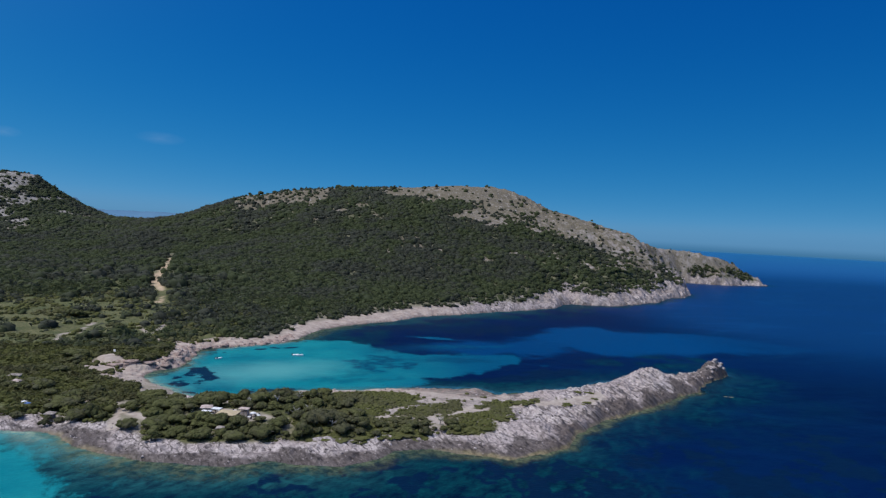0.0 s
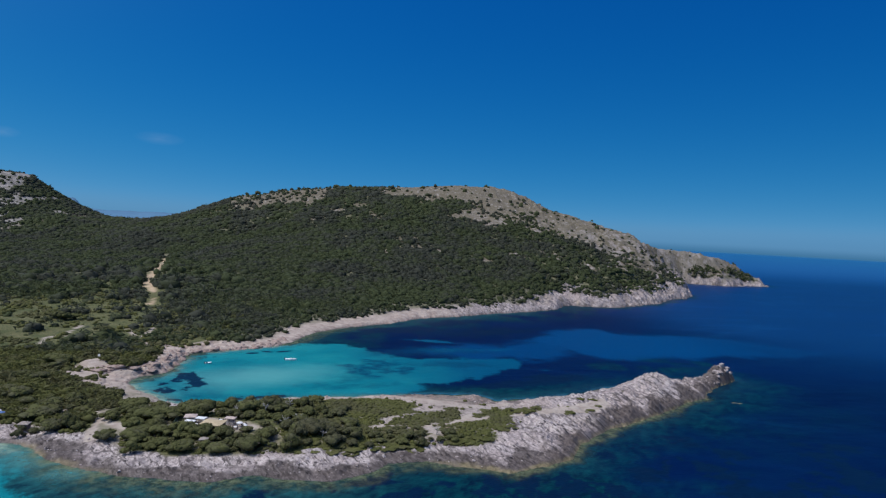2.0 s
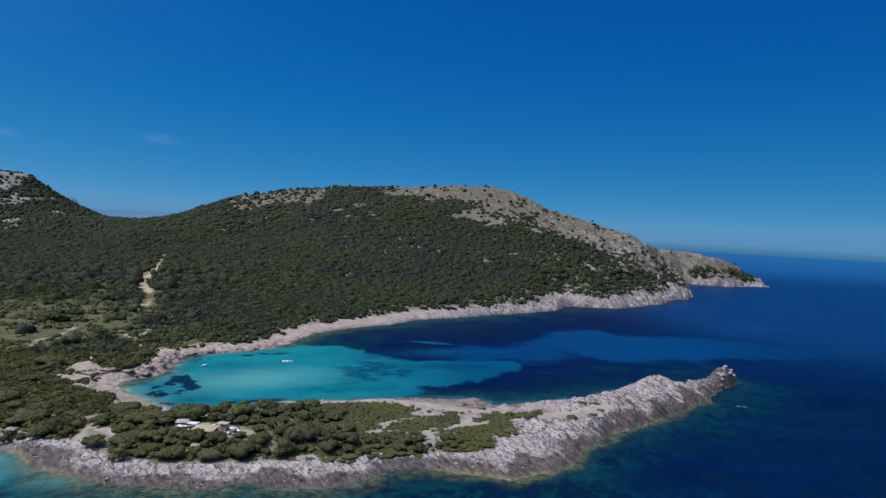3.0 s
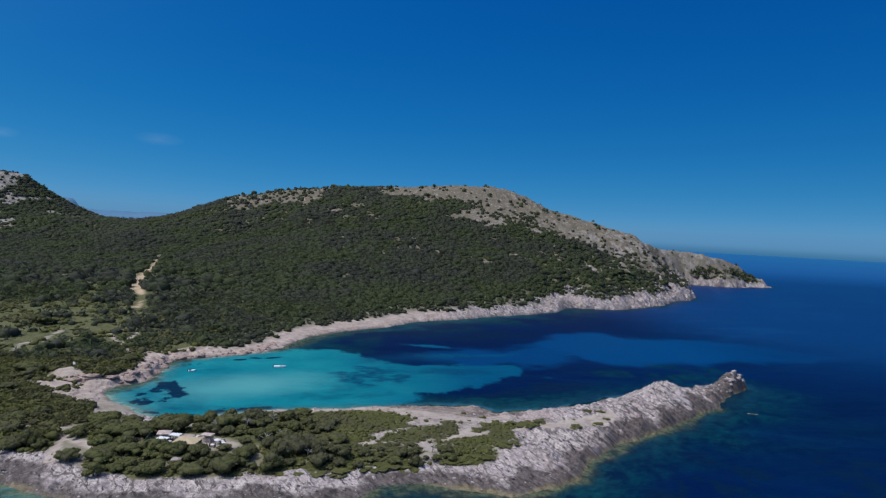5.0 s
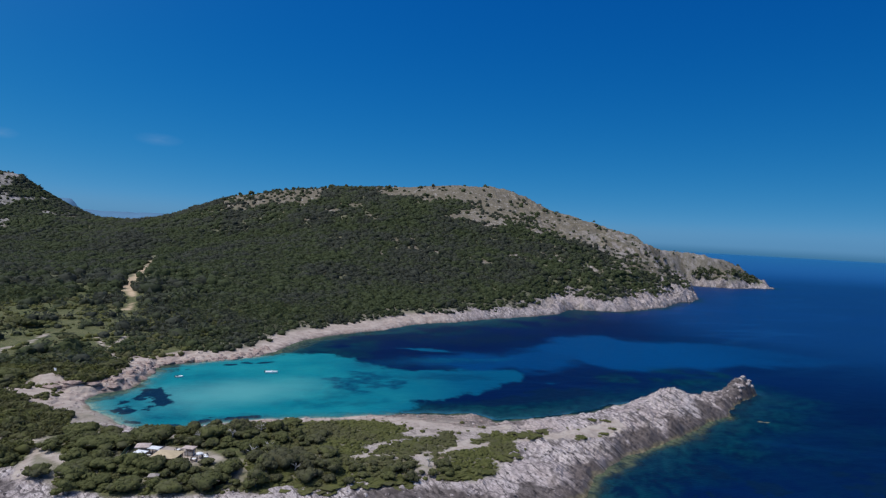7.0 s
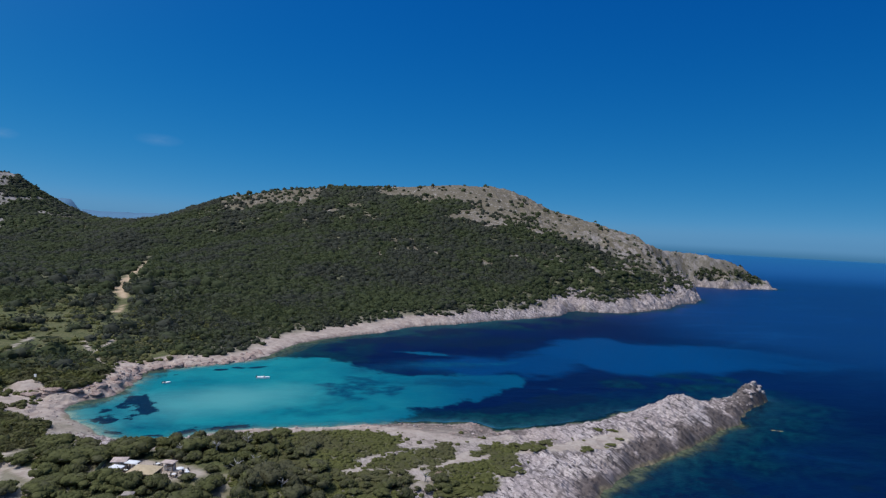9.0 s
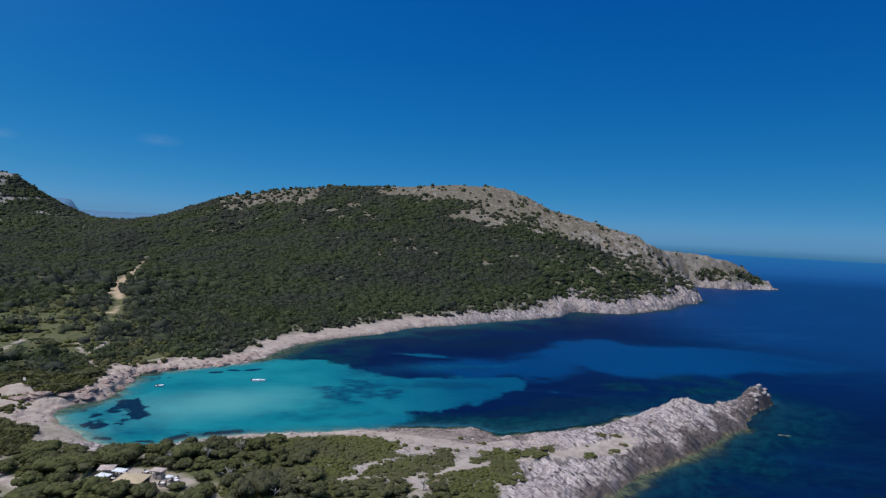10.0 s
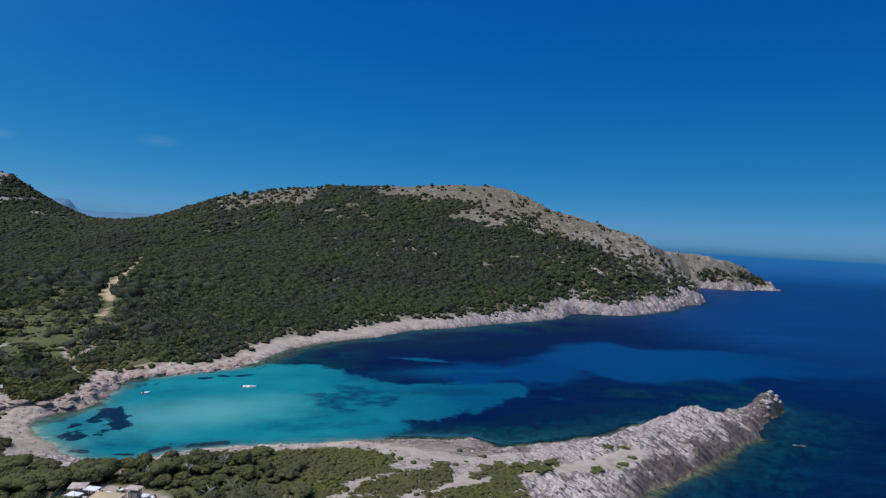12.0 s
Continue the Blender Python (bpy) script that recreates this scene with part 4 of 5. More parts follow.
def scatter(name, pos, radius, height, material, label, category, shape=ICO1, lumps=1, sprays=0, smooth_shade=True):
    """Many crowns in one mesh: flattened uneven lumps with loose leaf sprays."""
    v0, f0 = shape
    n = len(pos)
    verts, faces, count = [], [], 0
    for k in range(lumps):
        off = rng.normal(0, 0.42 if lumps > 1 else 0, (n, 3)) * radius[:, None] * np.array([1, 1, 0.3])
        r = radius * (1 if lumps == 1 else rng.uniform(0.45, 0.75, n))
        a = rng.uniform(0, 6.283, n)
        jit = rng.uniform(0.72, 1.22, (n, len(v0)))
        q = v0[None] * jit[..., None]
        x = (q[..., 0] * np.cos(a)[:, None] - q[..., 1] * np.sin(a)[:, None]) * r[:, None]
        y = (q[..., 0] * np.sin(a)[:, None] + q[..., 1] * np.cos(a)[:, None]) * r[:, None]
        z = q[..., 2] * (r * height)[:, None]
        c = pos + off
        verts.append(np.stack([x + c[:, :1], y + c[:, 1:2], z + c[:, 2:3] + (r * height * 0.45)[:, None]], -1).reshape(-1, 3))
        faces.append((f0[None] + (np.arange(n) * len(v0))[:, None, None] + count).reshape(-1, 3))
        count += n * len(v0)
    if sprays:
        k = np.repeat(np.arange(n), sprays)
        way = rng.normal(0, 1, (len(k), 3))
        way[:, 2] = np.abs(way[:, 2])
        way /= np.linalg.norm(way, axis=1)[:, None]
        grow = rng.uniform(0.72, 1.12, len(k)) * radius[k]
        mid = pos[k] + way * grow[:, None] * np.stack([np.ones(len(k)), np.ones(len(k)), height[k]], 1)
        mid[:, 2] += radius[k] * height[k] * 0.55
        tri = mid[:, None, :] + rng.normal(0, 0.20, (len(k), 3, 3)) * radius[k][:, None, None] * np.array([1, 1, 0.7])
        verts.append(tri.reshape(-1, 3))
        faces.append(np.arange(len(k) * 3).reshape(-1, 3) + count)
    me = mesh_from(name, np.concatenate(verts), np.concatenate(faces), material, smooth_shade)
    return tagged(new(name, me), label, category, kind="stuff")


def jittered(x0, x1, y0, y1, step):
    gx, gy = np.meshgrid(np.arange(x0, x1, step), np.arange(y0, y1, step))
    gx = gx.ravel() + rng.uniform(-0.48, 0.48, gx.size) * step
    gy = gy.ravel() + rng.uniform(-0.48, 0.48, gy.size) * step
    return gx, gy


CLEARINGS = [(-225, 385, 72, 40, 10), (-175, 330, 40, 18, 20), (-235, 345, 40, 25, 0), (-300, 560, 40, 16, 0), (-190, 420, 16, 20, 0)]


def build_woods():
    for x0, x1, y0, y1, step, lumps, sprays in ((-420, 20, 285, 480, 3.6, 2, 22), (-560, 300, 480, 700, 3.4, 1, 18), (-760, 360, 700, 920, 3.8, 1, 14), (-1000, 620, 920, 1290, 4.3, 1, 8)):
        x, y = jittered(x0, x1, y0, y1, step)
        h, d, rock, point, beach = terrain(x, y)
        hill = bare_hill(x, y, h)
        keep = (d > 14 + 1 * smooth(330, 350, y) * smooth(520, 480, y) * (x > -125) + 5 * fbm(x, y, 20, 2, 301)) & (rng.uniform(0, 1, x.size) > np.clip(hill * 1.5 + 0.05, 0.03, 0.90 + 0.085 * smooth(0.7, 1.3, hill) * smooth(-120, -60, x) - 0.26 * smooth(60, 180, x) * smooth(1.9, 0.6, hill) - 0.12 * smooth(-150, -220, x)))
        open_ground = np.zeros_like(x)
        for i, c in enumerate(CLEARINGS):
            open_ground = np.maximum(open_ground, blob(x, y, *c, 0.3, 0.4, 20, 311 + i))
        open_ground = np.maximum(open_ground, 1.2 * near_line(x, y, CLAY_TRACK, 7, 4, 131))
        for p in TRACKS:
            open_ground = np.maximum(open_ground, near_line(x, y, p, 4.5))
        open_ground = np.maximum(open_ground, 1.08 * inside_of(x, y, MEADOW, 3, 6, 14, 182))
        keep &= rng.uniform(0, 1, x.size) > open_ground * 0.9
        keep &= (x > -0.78 * y - 60) & (x < 0.75 * y)
        keep &= ~((x > -60) & (y < 360)) & (rng.uniform(0, 1, x.size) > 0.05 + 0.2 * (fbm(x, y, 40, 3, 331) > 0.45))
        keep |= (d > 8) & (np.maximum(blob(x, y, 495, 1149, 27, 9, 5, 0.2, 0.5, 12, 341), blob(x, y, 566, 1172, 26, 8, 25, 0.2, 0.5, 12, 342)) > 0.5)
        valley = smooth(-90, -150, x + 0.25 * (y - 400)) * smooth(760, 560, y) * (y > 285)
        keep &= rng.uniform(0, 1, x.size) > valley * 0.75 * smooth(-0.15, 0.3, fbm(x, y, 32, 4, 332))
        x, y, h, d, hill, valley = x[keep], y[keep], h[keep], d[keep], hill[keep], valley[keep]
        big = 1 + valley * (-0.12 + 0.62 * (rng.uniform(0, 1, x.size) > 0.72))
        r = step * (rng.uniform(0.52, 1.02, x.size) + 0.5 * (rng.uniform(0, 1, x.size) > 0.82)) * (1 - 0.3 * smooth(-0.1, 0.5, hill)) * (0.65 + 0.35 * smooth(10, 45, d)) * big
        scatter("woodland", np.stack([x, y, h], 1), r, rng.uniform(0.42, 0.72, x.size) + 0.2 * smooth(0.0, 0.4, hill) + 0.10 * valley, WOODS, "dense dark green pine and scrub woodland on the slopes", "woodland", shape=DOME, lumps=lumps, sprays=sprays)


build_woods()


def build_groves():
    """Thick clumps of trees on the far cape."""
    n = 95
    a, q = rng.uniform(0, 6.283, n), np.sqrt(rng.uniform(0, 1, n))
    first = np.arange(n) < 55
    x = np.where(first, 497, 568) + np.where(first, 30, 26) * q * np.cos(a)
    y = np.where(first, 1152, 1176) + 10 * q * np.sin(a) + np.where(first, 0.05, 0.4) * 30 * q * np.cos(a)
    h, d = terrain(x, y)[:2]
    x, y, h = x[d > 8], y[d > 8], h[d > 8]
    scatter("grove", np.stack([x, y, h + 0.4], 1), rng.uniform(2.4, 4.4, x.size), rng.uniform(0.6, 0.9, x.size), WOODS, "dark green clumps of pines on the far cape", "woodland", shape=DOME, lumps=2, sprays=20)


build_groves()


# ---- pines and shrubs as single things ----
def part(name, me, parent, label="", at=None):
    """A mesh object under a thing or under a part."""
    ob = new(name, me)
    ob.parent = parent
    if at is not None:
        ob.matrix_basis = at
    return tagged(ob, label)


def bm_mesh(name, bm, material, shade=False):
    me = bpy.data.meshes.new(name)
    bm.normal_update()
    bm.to_mesh(me)
    bm.free()
    for q in me.polygons:
        q.use_smooth = shade
    me.materials.append(material)
    return me


def tube(bm, points, radii, sides=6):
    """A bent tapering limb through the points."""
    rings = []
    for k, (p, r) in enumerate(zip(points, radii)):
        p = Vector(p)
        axis_ = (Vector(points[min(k + 1, len(points) - 1)]) - Vector(points[max(k - 1, 0)])).normalized()
        q = axis_.to_track_quat("Z", "Y")
        rings.append([bm.verts.new(p + q @ Vector((r * math.cos(6.2832 * i / sides), r * math.sin(6.2832 * i / sides), 0))) for i in range(sides)])
    for a, b in zip(rings, rings[1:]):
        for i in range(sides):
            bm.faces.new((a[i], a[(i + 1) % sides], b[(i + 1) % sides], b[i]))
    bm.faces.new(rings[-1])
    bm.faces.new(list(reversed(rings[0])))


def crown_mesh(name, radius, low, top, lobes, clumps, size, tufts, material, seed, flat=0.6, spray=0.2, gather=0.8):
    """Foliage: overlapping uneven lobes, many small clumps over them, and loose sprays."""
    g = np.random.default_rng(seed)
    v2, f2 = ICO2
    a, q = g.uniform(0, 6.2832, lobes) + np.arange(lobes) * 2.4, np.sqrt((np.arange(lobes) + 0.2) / lobes)
    lr = radius * g.uniform(0.28, 0.46, lobes) * (1.15 - 0.3 * q)
    cx, cy = radius * gather * q * np.cos(a), radius * gather * q * np.sin(a)
    cz = np.maximum(low + (top - low) * (0.62 - 0.42 * q ** 2 + g.uniform(-0.10, 0.10, lobes)), low + 0.35 * lr * flat)
    cz = np.minimum(cz, top - lr * flat)
    jit = g.uniform(0.72, 1.22, (lobes, len(v2)))
    body = v2[None] * jit[..., None] * lr[:, None, None] * np.array([1, 1, flat]) + np.stack([cx, cy, cz], 1)[:, None, :]
    body[..., 2] = np.maximum(body[..., 2], low * 0.8)
    verts, faces, n = [body.reshape(-1, 3)], [(f2[None] + (np.arange(lobes) * len(v2))[:, None, None]).reshape(-1, 3)], lobes * len(v2)

    def over(count, near, far_):
        k = g.integers(0, lobes, count)
        way = g.normal(0, 1, (count, 3))
        way[:, 2] = np.abs(way[:, 2]) * 1.1 - 0.25
        way /= np.linalg.norm(way, axis=1)[:, None]
        return np.stack([cx, cy, cz], 1)[k] + way * (lr[k] * g.uniform(near, far_, count))[:, None] * np.array([1, 1, flat])

    v0, f0 = DOME
    r = size * g.uniform(0.55, 1.45, clumps)
    small = v0[None] * g.uniform(0.7, 1.25, (clumps, len(v0)))[..., None] * r[:, None, None] * np.array([1, 1, 0.7]) + over(clumps, 0.88, 1.06)[:, None, :]
    verts.append(small.reshape(-1, 3))
    faces.append((f0[None] + (np.arange(clumps) * len(v0))[:, None, None]).reshape(-1, 3) + n)
    n += clumps * len(v0)
    tri = over(tufts, 0.98, 1.18)[:, None, :] + g.normal(0, spray, (tufts, 3, 3)) * np.array([1, 1, 0.7])
    verts.append(tri.reshape(-1, 3))
    faces.append(n + np.arange(tufts * 3).reshape(-1, 3))
    return mesh_from(name, np.concatenate(verts), np.concatenate(faces), material)


def make_pine(seed, radius, low, top):
    g = random.Random(seed)
    ob = new("pine_tree")
    bm = bmesh.new()
    bend = [(0, 0, -0.6), (g.uniform(-0.3, 0.3), g.uniform(-0.3, 0.3), low * 0.5), (g.uniform(-0.6, 0.6), g.uniform(-0.6, 0.6), low * 1.1)]
    tube(bm, bend, [0.32, 0.24, 0.18], 7)
    for k in range(6):
        a = k * 1.05 + g.uniform(-0.4, 0.4)
        rr = radius * g.uniform(0.5, 0.85)
        b = Vector(bend[1]).lerp(Vector(bend[2]), g.uniform(0.2, 1.0))
        tube(bm, [b, b + Vector((rr * 0.5 * math.cos(a), rr * 0.5 * math.sin(a), 0.5 * (top - low))), b + Vector((rr * math.cos(a), rr * math.sin(a), 0.6 * (top - low)))],
             [0.13, 0.09, 0.04], 5)
    part("trunk", bm_mesh("trunk", bm, BARK, True), ob, "grey-brown bent trunk with forking limbs")
    part("crown", crown_mesh("crown", radius, low, top, 13, 75, 0.07 * radius + 0.04, 950, PINE, seed, 0.6, 0.17, 0.84), ob, "dense green needle crown")
    return tagged(ob, "dark green Mediterranean pine with a rounded crown", "tree", "pines on the point")


def make_shrub(seed, radius, top):
    ob = new("shrub")
    g = random.Random(seed)
    bm = bmesh.new()
    for k in range(5):
        a = k * 1.256 + g.uniform(-0.3, 0.3)
        tube(bm, [(0.1 * math.cos(a), 0.1 * math.sin(a), -0.4), (0.35 * radius * math.cos(a), 0.35 * radius * math.sin(a), top * 0.35),
                  (0.6 * radius * math.cos(a), 0.6 * radius * math.sin(a), top * 0.6)], [0.07, 0.05, 0.02], 5)
    part("stems", bm_mesh("stems", bm, BARK, True), ob)
    part("foliage", crown_mesh("foliage", radius, 0.10, top, 8, 40, 0.075 * radius + 0.04, 320, SCRUB, seed, 0.62, 0.10, 0.84), ob, "tight wind-clipped olive green leaves")
    return tagged(ob, "low wind-clipped olive green shrub on pale ground", "shrub", "shrubs on the point")


def ground_at(x, y):
    h = terrain(np.atleast_1d(np.asarray(x, float)), np.atleast_1d(np.asarray(y, float)))[0]
    return float(h[0])


def set_down(ob, x, y, scale=1.0, turn=0.0, sink=0.0, stretch=(1, 1, 1)):
    ob.matrix_basis = Matrix.LocRotScale((x, y, ground_at(x, y) - sink), Euler((0, 0, turn)), Vector(stretch) * scale)
    return ob


def plant(protos, places, seed, sink=0.0):
    """Copies of the prototypes at (x, y, scale, flat)."""
    g = random.Random(seed)
    xs, ys = np.array([p[0] for p in places], float), np.array([p[1] for p in places], float)
    hs = terrain(xs, ys)[0]
    for n, ((x, y, k, flat), h) in enumerate(zip(places, hs)):
        src = protos[g.randrange(len(protos))] if n >= len(protos) else protos[n]
        m = Matrix.LocRotScale((x, y, h - 0.1 - sink * k), Euler((0, 0, g.uniform(0, 6.28))), Vector((k * g.uniform(0.9, 1.12), k * g.uniform(0.9, 1.12), k * flat)))
        if n < len(protos):
            src.matrix_basis = m
        else:
            copy_thing(src, m)


def thin(x, y, r, gap):
    """Keep points whose crowns are not nearer than gap times their radii."""
    keep = []
    for i in range(len(x)):
        if all((x[i] - x[j]) ** 2 + (y[i] - y[j]) ** 2 > (gap * (r[i] + r[j])) ** 2 for j in keep):
            keep.append(i)
    return keep


def build_pines():
    protos = [make_pine(1, 4.0, 1.3, 3.6), make_pine(2, 4.2, 1.4, 3.9), make_pine(3, 3.6, 1.0, 3.2), make_pine(4, 4.4, 1.2, 3.4), make_pine(5, 3.2, 0.9, 3.5)]
    places = [(-67, 193.5, 0.85, 1.2), (-61, 192.5, 0.8, 1.2), (-55.5, 193.5, 0.85, 1.2), (-69.5, 212.5, 1.45, 1.0), (-60.5, 217, 0.9, 1.5), (-55, 214, 0.85, 1.0), (-75.3, 180, 0.72, 1.0), (-86, 188, 0.85, 0.9), (-71, 183, 0.5, 1.0), (-48, 219, 1.0, 1.2), (-203, 366, 1.2, 1.1), (-208, 370, 1.0, 1.2), (-214, 375, 1.2, 1.0), (-199, 371, 0.9, 1.1), (-166, 342, 0.9, 1.0), (-170, 345, 0.7, 1.0), (-98, 195, 0.75, 0.9), (-102.5, 197.5, 0.85, 0.9), (-106, 196, 0.7, 0.9), (-78.5, 187, 0.65, 1.0), (-136, 217, 0.8, 1.0), (-131, 219, 0.7, 1.0), (-141, 219, 0.8, 1.0), (-122, 193.5, 0.55, 1.0), (-111, 189.5, 0.5, 1.0)]
    # old pines that stand out on the bare crest
    places += [(x, y, 0.62 * k, 1.5) for x, y, k in ((-324, 1102, 1.5), (-307, 1103, 1.7), (-264, 1106, 1.4), (-236, 1106, 1.6), (-171, 1100, 1.4), (-146, 1098, 1.5), (-118, 1062, 1.7), (-112, 1058, 1.5), (-71, 1062, 1.9),
                                                   (-21, 1060, 2.0), (0, 1058, 1.6), (17, 1056, 1.4), (82, 1060, 1.2), (91, 1040, 1.4), (102, 1010, 1.2), (140, 1020, 1.2), (170, 985, 1.5), (192, 985, 1.3), (205, 985, 1.5), (243, 960, 1.4))]
    x, y = jittered(-112, 40, 174, 256, 2.6)
    order = rng.permutation(x.size)
    x, y = x[order], y[order]
    h, d, rock, point, beach = terrain(x, y)
    east = smooth(-35, 8, x)
    ok = (bare(x, y) < 0.25) & (point < 0.1) & (beach < 0.3) & (y > front(x) + 1.6) & ((y < 215) | (d > 15 - 4 * (x < -58))) & (rng.uniform(0, 1, x.size) > 0.9 * east * (y > 205)) & (x < 14) & ((x > -80) | ((bare(x, y + 5) < 0.4) & (bare(x, y + 10) < 0.4) & (bare(x, y + 2) < 0.3)))
    ok &= ~((x > -24) & (y > 209)) & ~((x > -36) & (y > 222)) & ~((x > -108) & (x < -80) & (y < 193)) & ~((x > -107) & (x < -94) & (y > 199) & (y < 217))
    ok &= ~((x > -74) & (x < -50) & (y > 194) & (y < 208)) & ~((x < -84) & (y > 218)) & (np.hypot(x + 70, y - 212) > 8)
    x, y = x[ok], y[ok]
    r = rng.uniform(1.4, 3.7, x.size) * (1 - 0.25 * smooth(-30, 10, x)) * (1 - 0.28 * ((x > -76) & (x < -46) & (y < 194)))
    for i in thin(x, y, r, 0.69):
        places.append((x[i], y[i], r[i] / 4.0, random.uniform(0.8, 1.15)))
    # wooded low ground west of the cove
    x, y = jittered(-236, -108, 192, 300, 3.4)
    order = rng.permutation(x.size)
    x, y = x[order], y[order]
    h, d, rock, point, beach = terrain(x, y)
    ok = (bare(x, y) < 0.25) & (beach < 0.25) & (d > 13) & (bare(x, y + 6) < 0.4) & (bare(x, y + 11) < 0.4) & (x > -0.78 * y - 20) & (fbm(x, y, 26, 3, 401) > -0.15) & ((y < 214) | (rng.uniform(0, 1, x.size) > 0.8))
    x, y = x[ok], y[ok]
    r = rng.uniform(1.8, 4.2, x.size)
    for i in thin(x, y, r, 0.95)[:60]:
        places.append((x[i], y[i], r[i] / 4.0, random.uniform(0.55, 0.85)))
    plant(protos, places, 11)


def build_shrubs():
    protos = [make_shrub(21, 2.2, 1.5), make_shrub(22, 2.0, 1.3), make_shrub(23, 2.5, 1.4), make_shrub(24, 1.8, 1.2)]
    places = [(52.3, 229, 1.2, 0.62), (37.5, 225, 1.45, 0.55), (42, 233.5, 1.25, 0.5), (60.5, 247.5, 0.85, 0.6), (65, 247, 0.75, 0.75), (64.7, 241, 0.75, 0.6), (61.2, 237.2, 0.75, 0.55),
              (59, 234, 0.5, 0.6), (44.1, 236.6, 0.75, 0.6), (50.5, 238, 0.5, 0.6), (81.3, 262.5, 1.0, 0.5), (48.2, 236.5, 0.35, 0.7), (53, 236.5, 0.35, 0.7), (29.6, 211.5, 0.7, 0.6)]
    x, y = jittered(-38, 42, 186, 252, 1.6)
    order = rng.permutation(x.size)
    x, y = x[order], y[order]
    h, d, rock, point, beach = terrain(x, y)
    r = rng.uniform(1.5, 3.5, x.size)
    ok = (in_mats(x, y) > 0.4) & (in_mats(x + 0.5 * r, y) > 0.2) & (in_mats(x - 0.5 * r, y) > 0.2) & (in_mats(x, y + 0.45 * r) > 0.25) & (in_mats(x, y - 0.45 * r) > 0.25) & (y > front(x) + 0.8)
    x, y, r = x[ok], y[ok], r[ok]
    for i in thin(x, y, r, 0.42)[:270]:
        places.append((x[i], y[i], r[i] / 2.0, random.uniform(0.40, 0.58)))
    # closed mat behind the cove's beach
    x, y = jittered(-156, -94, 206, 254, 1.9)
    order = rng.permutation(x.size)
    x, y = x[order], y[order]
    r = rng.uniform(1.4, 3.6, x.size)
    ok = (inside_of(x, y, COVE_MAT, 1.2, 2.5, 6, 181) > 0.6) & (inside_of(x + 0.6 * r, y, COVE_MAT, 1.2, 2.5, 6, 181) > 0.4) & (fbm(x, y, 9, 3, 422) > -0.55)
    x, y, r = x[ok], y[ok], r[ok]
    some = thin(x, y, r, 0.48)
    mats = [(x[some], y[some], r[some])]
    # broad mats west of the cove
    x, y = jittered(-200, -100, 194, 300, 3.0)
    order = rng.permutation(x.size)
    x, y = x[order], y[order]
    h, d, rock, point, beach = terrain(x, y)
    ok = (bare(x, y) < 0.2) & (beach < 0.2) & (d > 11 + 2 * fbm(x, y, 12, 2, 421)) & (x > -0.78 * y - 10) & (inside_of(x, y, COVE_MAT) < 0.3) & (inside_of(x, y, MEADOW) < 0.5)
    x, y = x[ok], y[ok]
    r = rng.uniform(1.6, 4.0, x.size)
    some = thin(x, y, r, 0.68)
    mats.append((x[some], y[some], r[some]))
    x, y, r = (np.concatenate([m[k] for m in mats]) for k in range(3))
    scatter("low_shrubs", np.stack([x, y, terrain(x, y)[0] - 0.15 * r], 1), r, rng.uniform(0.38, 0.55, x.size), SCRUB, "low olive green shrubs closing over behind the beach", "shrubs", lumps=7, sprays=110)
    plant(protos, places, 12, 0.22)


def build_scrub():
    """Low heath between the trees, past counting."""
    for x0, x1, y0, y1, step in ((-240, -100, 190, 315, 1.9), (-300, -110, 315, 470, 2.6), (-105, 45, 176, 256, 1.25), (-110, 60, 340, 560, 3.0)):
        x, y = jittered(x0, x1, y0, y1, step)
        h, d, rock, point, beach = terrain(x, y)
        keep = ((bare(x, y) < 0.25) | (in_mats(x, y) > 0.7)) & (beach < 0.25) & (point < 0.3) & (d > 8.5 + 3 * smooth(325, 350, y) * smooth(520, 480, y) * (x > -118) + 2 * fbm(x, y, 8, 2, 411)) & ((y > 260) | (x < -112) | (y > front(x) + 0.6)) & ((y > 260) | (y < 228) | (x < -40) | (d > 11 + 5 * smooth(-18, 0, x))) & (x > -0.78 * y - 40) & (fbm(x, y, 9, 3, 412) > -0.45 - 0.5 * (x > -38) * (y < 260) + 0.5 * (y > 315) * (x < -110))
        keep &= ~((x > -74) & (x < -50) & (y > 195) & (y < 207)) & ((x < -38) | (y > 262) | (in_mats(x, y) > 0.3) | (rng.uniform(0, 1, x.size) > 0.94))
        keep &= ~((x > -97) & (x < -82) & (y < 193))
        keep &= near_line(x, y, CLAY_TRACK, 6, 2.4, 131) < 0.4
        keep &= (inside_of(x, y, MEADOW, 3, 6, 14, 182) < 0.5) | (rng.uniform(0, 1, x.size) > 0.45 + 0.45 * smooth(-0.2, 0.2, fbm(x, y, 16, 3, 183)))
        x, y, h = x[keep], y[keep], h[keep]
        scatter("heath", np.stack([x, y, h - 0.1], 1), step * rng.uniform(0.3, 0.75, x.size), rng.uniform(0.4, 0.8, x.size), WOODS if y0 > 330 else SCRUB,
                "low olive green heath and mastic scrub", "scrub", lumps=1, sprays=11)


build_pines()
build_shrubs()
build_scrub()


# ---- loose rocks ----
def stone_material():
    m = Mat("boulder_stone")
    c, streak, fine = rock_color(m)
    c = m.mix(0.72, c, m.mix(m.noise(0.8, 4), (0.17, 0.11, 0.088), (0.40, 0.29, 0.24)))
    m.bump(fine, 0.8, 0.2)
    return m.set(c, 0.9, 0.2)


def limestone_material():
    m = Mat("broken_limestone")
    c, streak, fine = rock_color(m)
    m.bump(fine, 0.8, 0.2)
    return m.set(c, 0.9, 0.2)


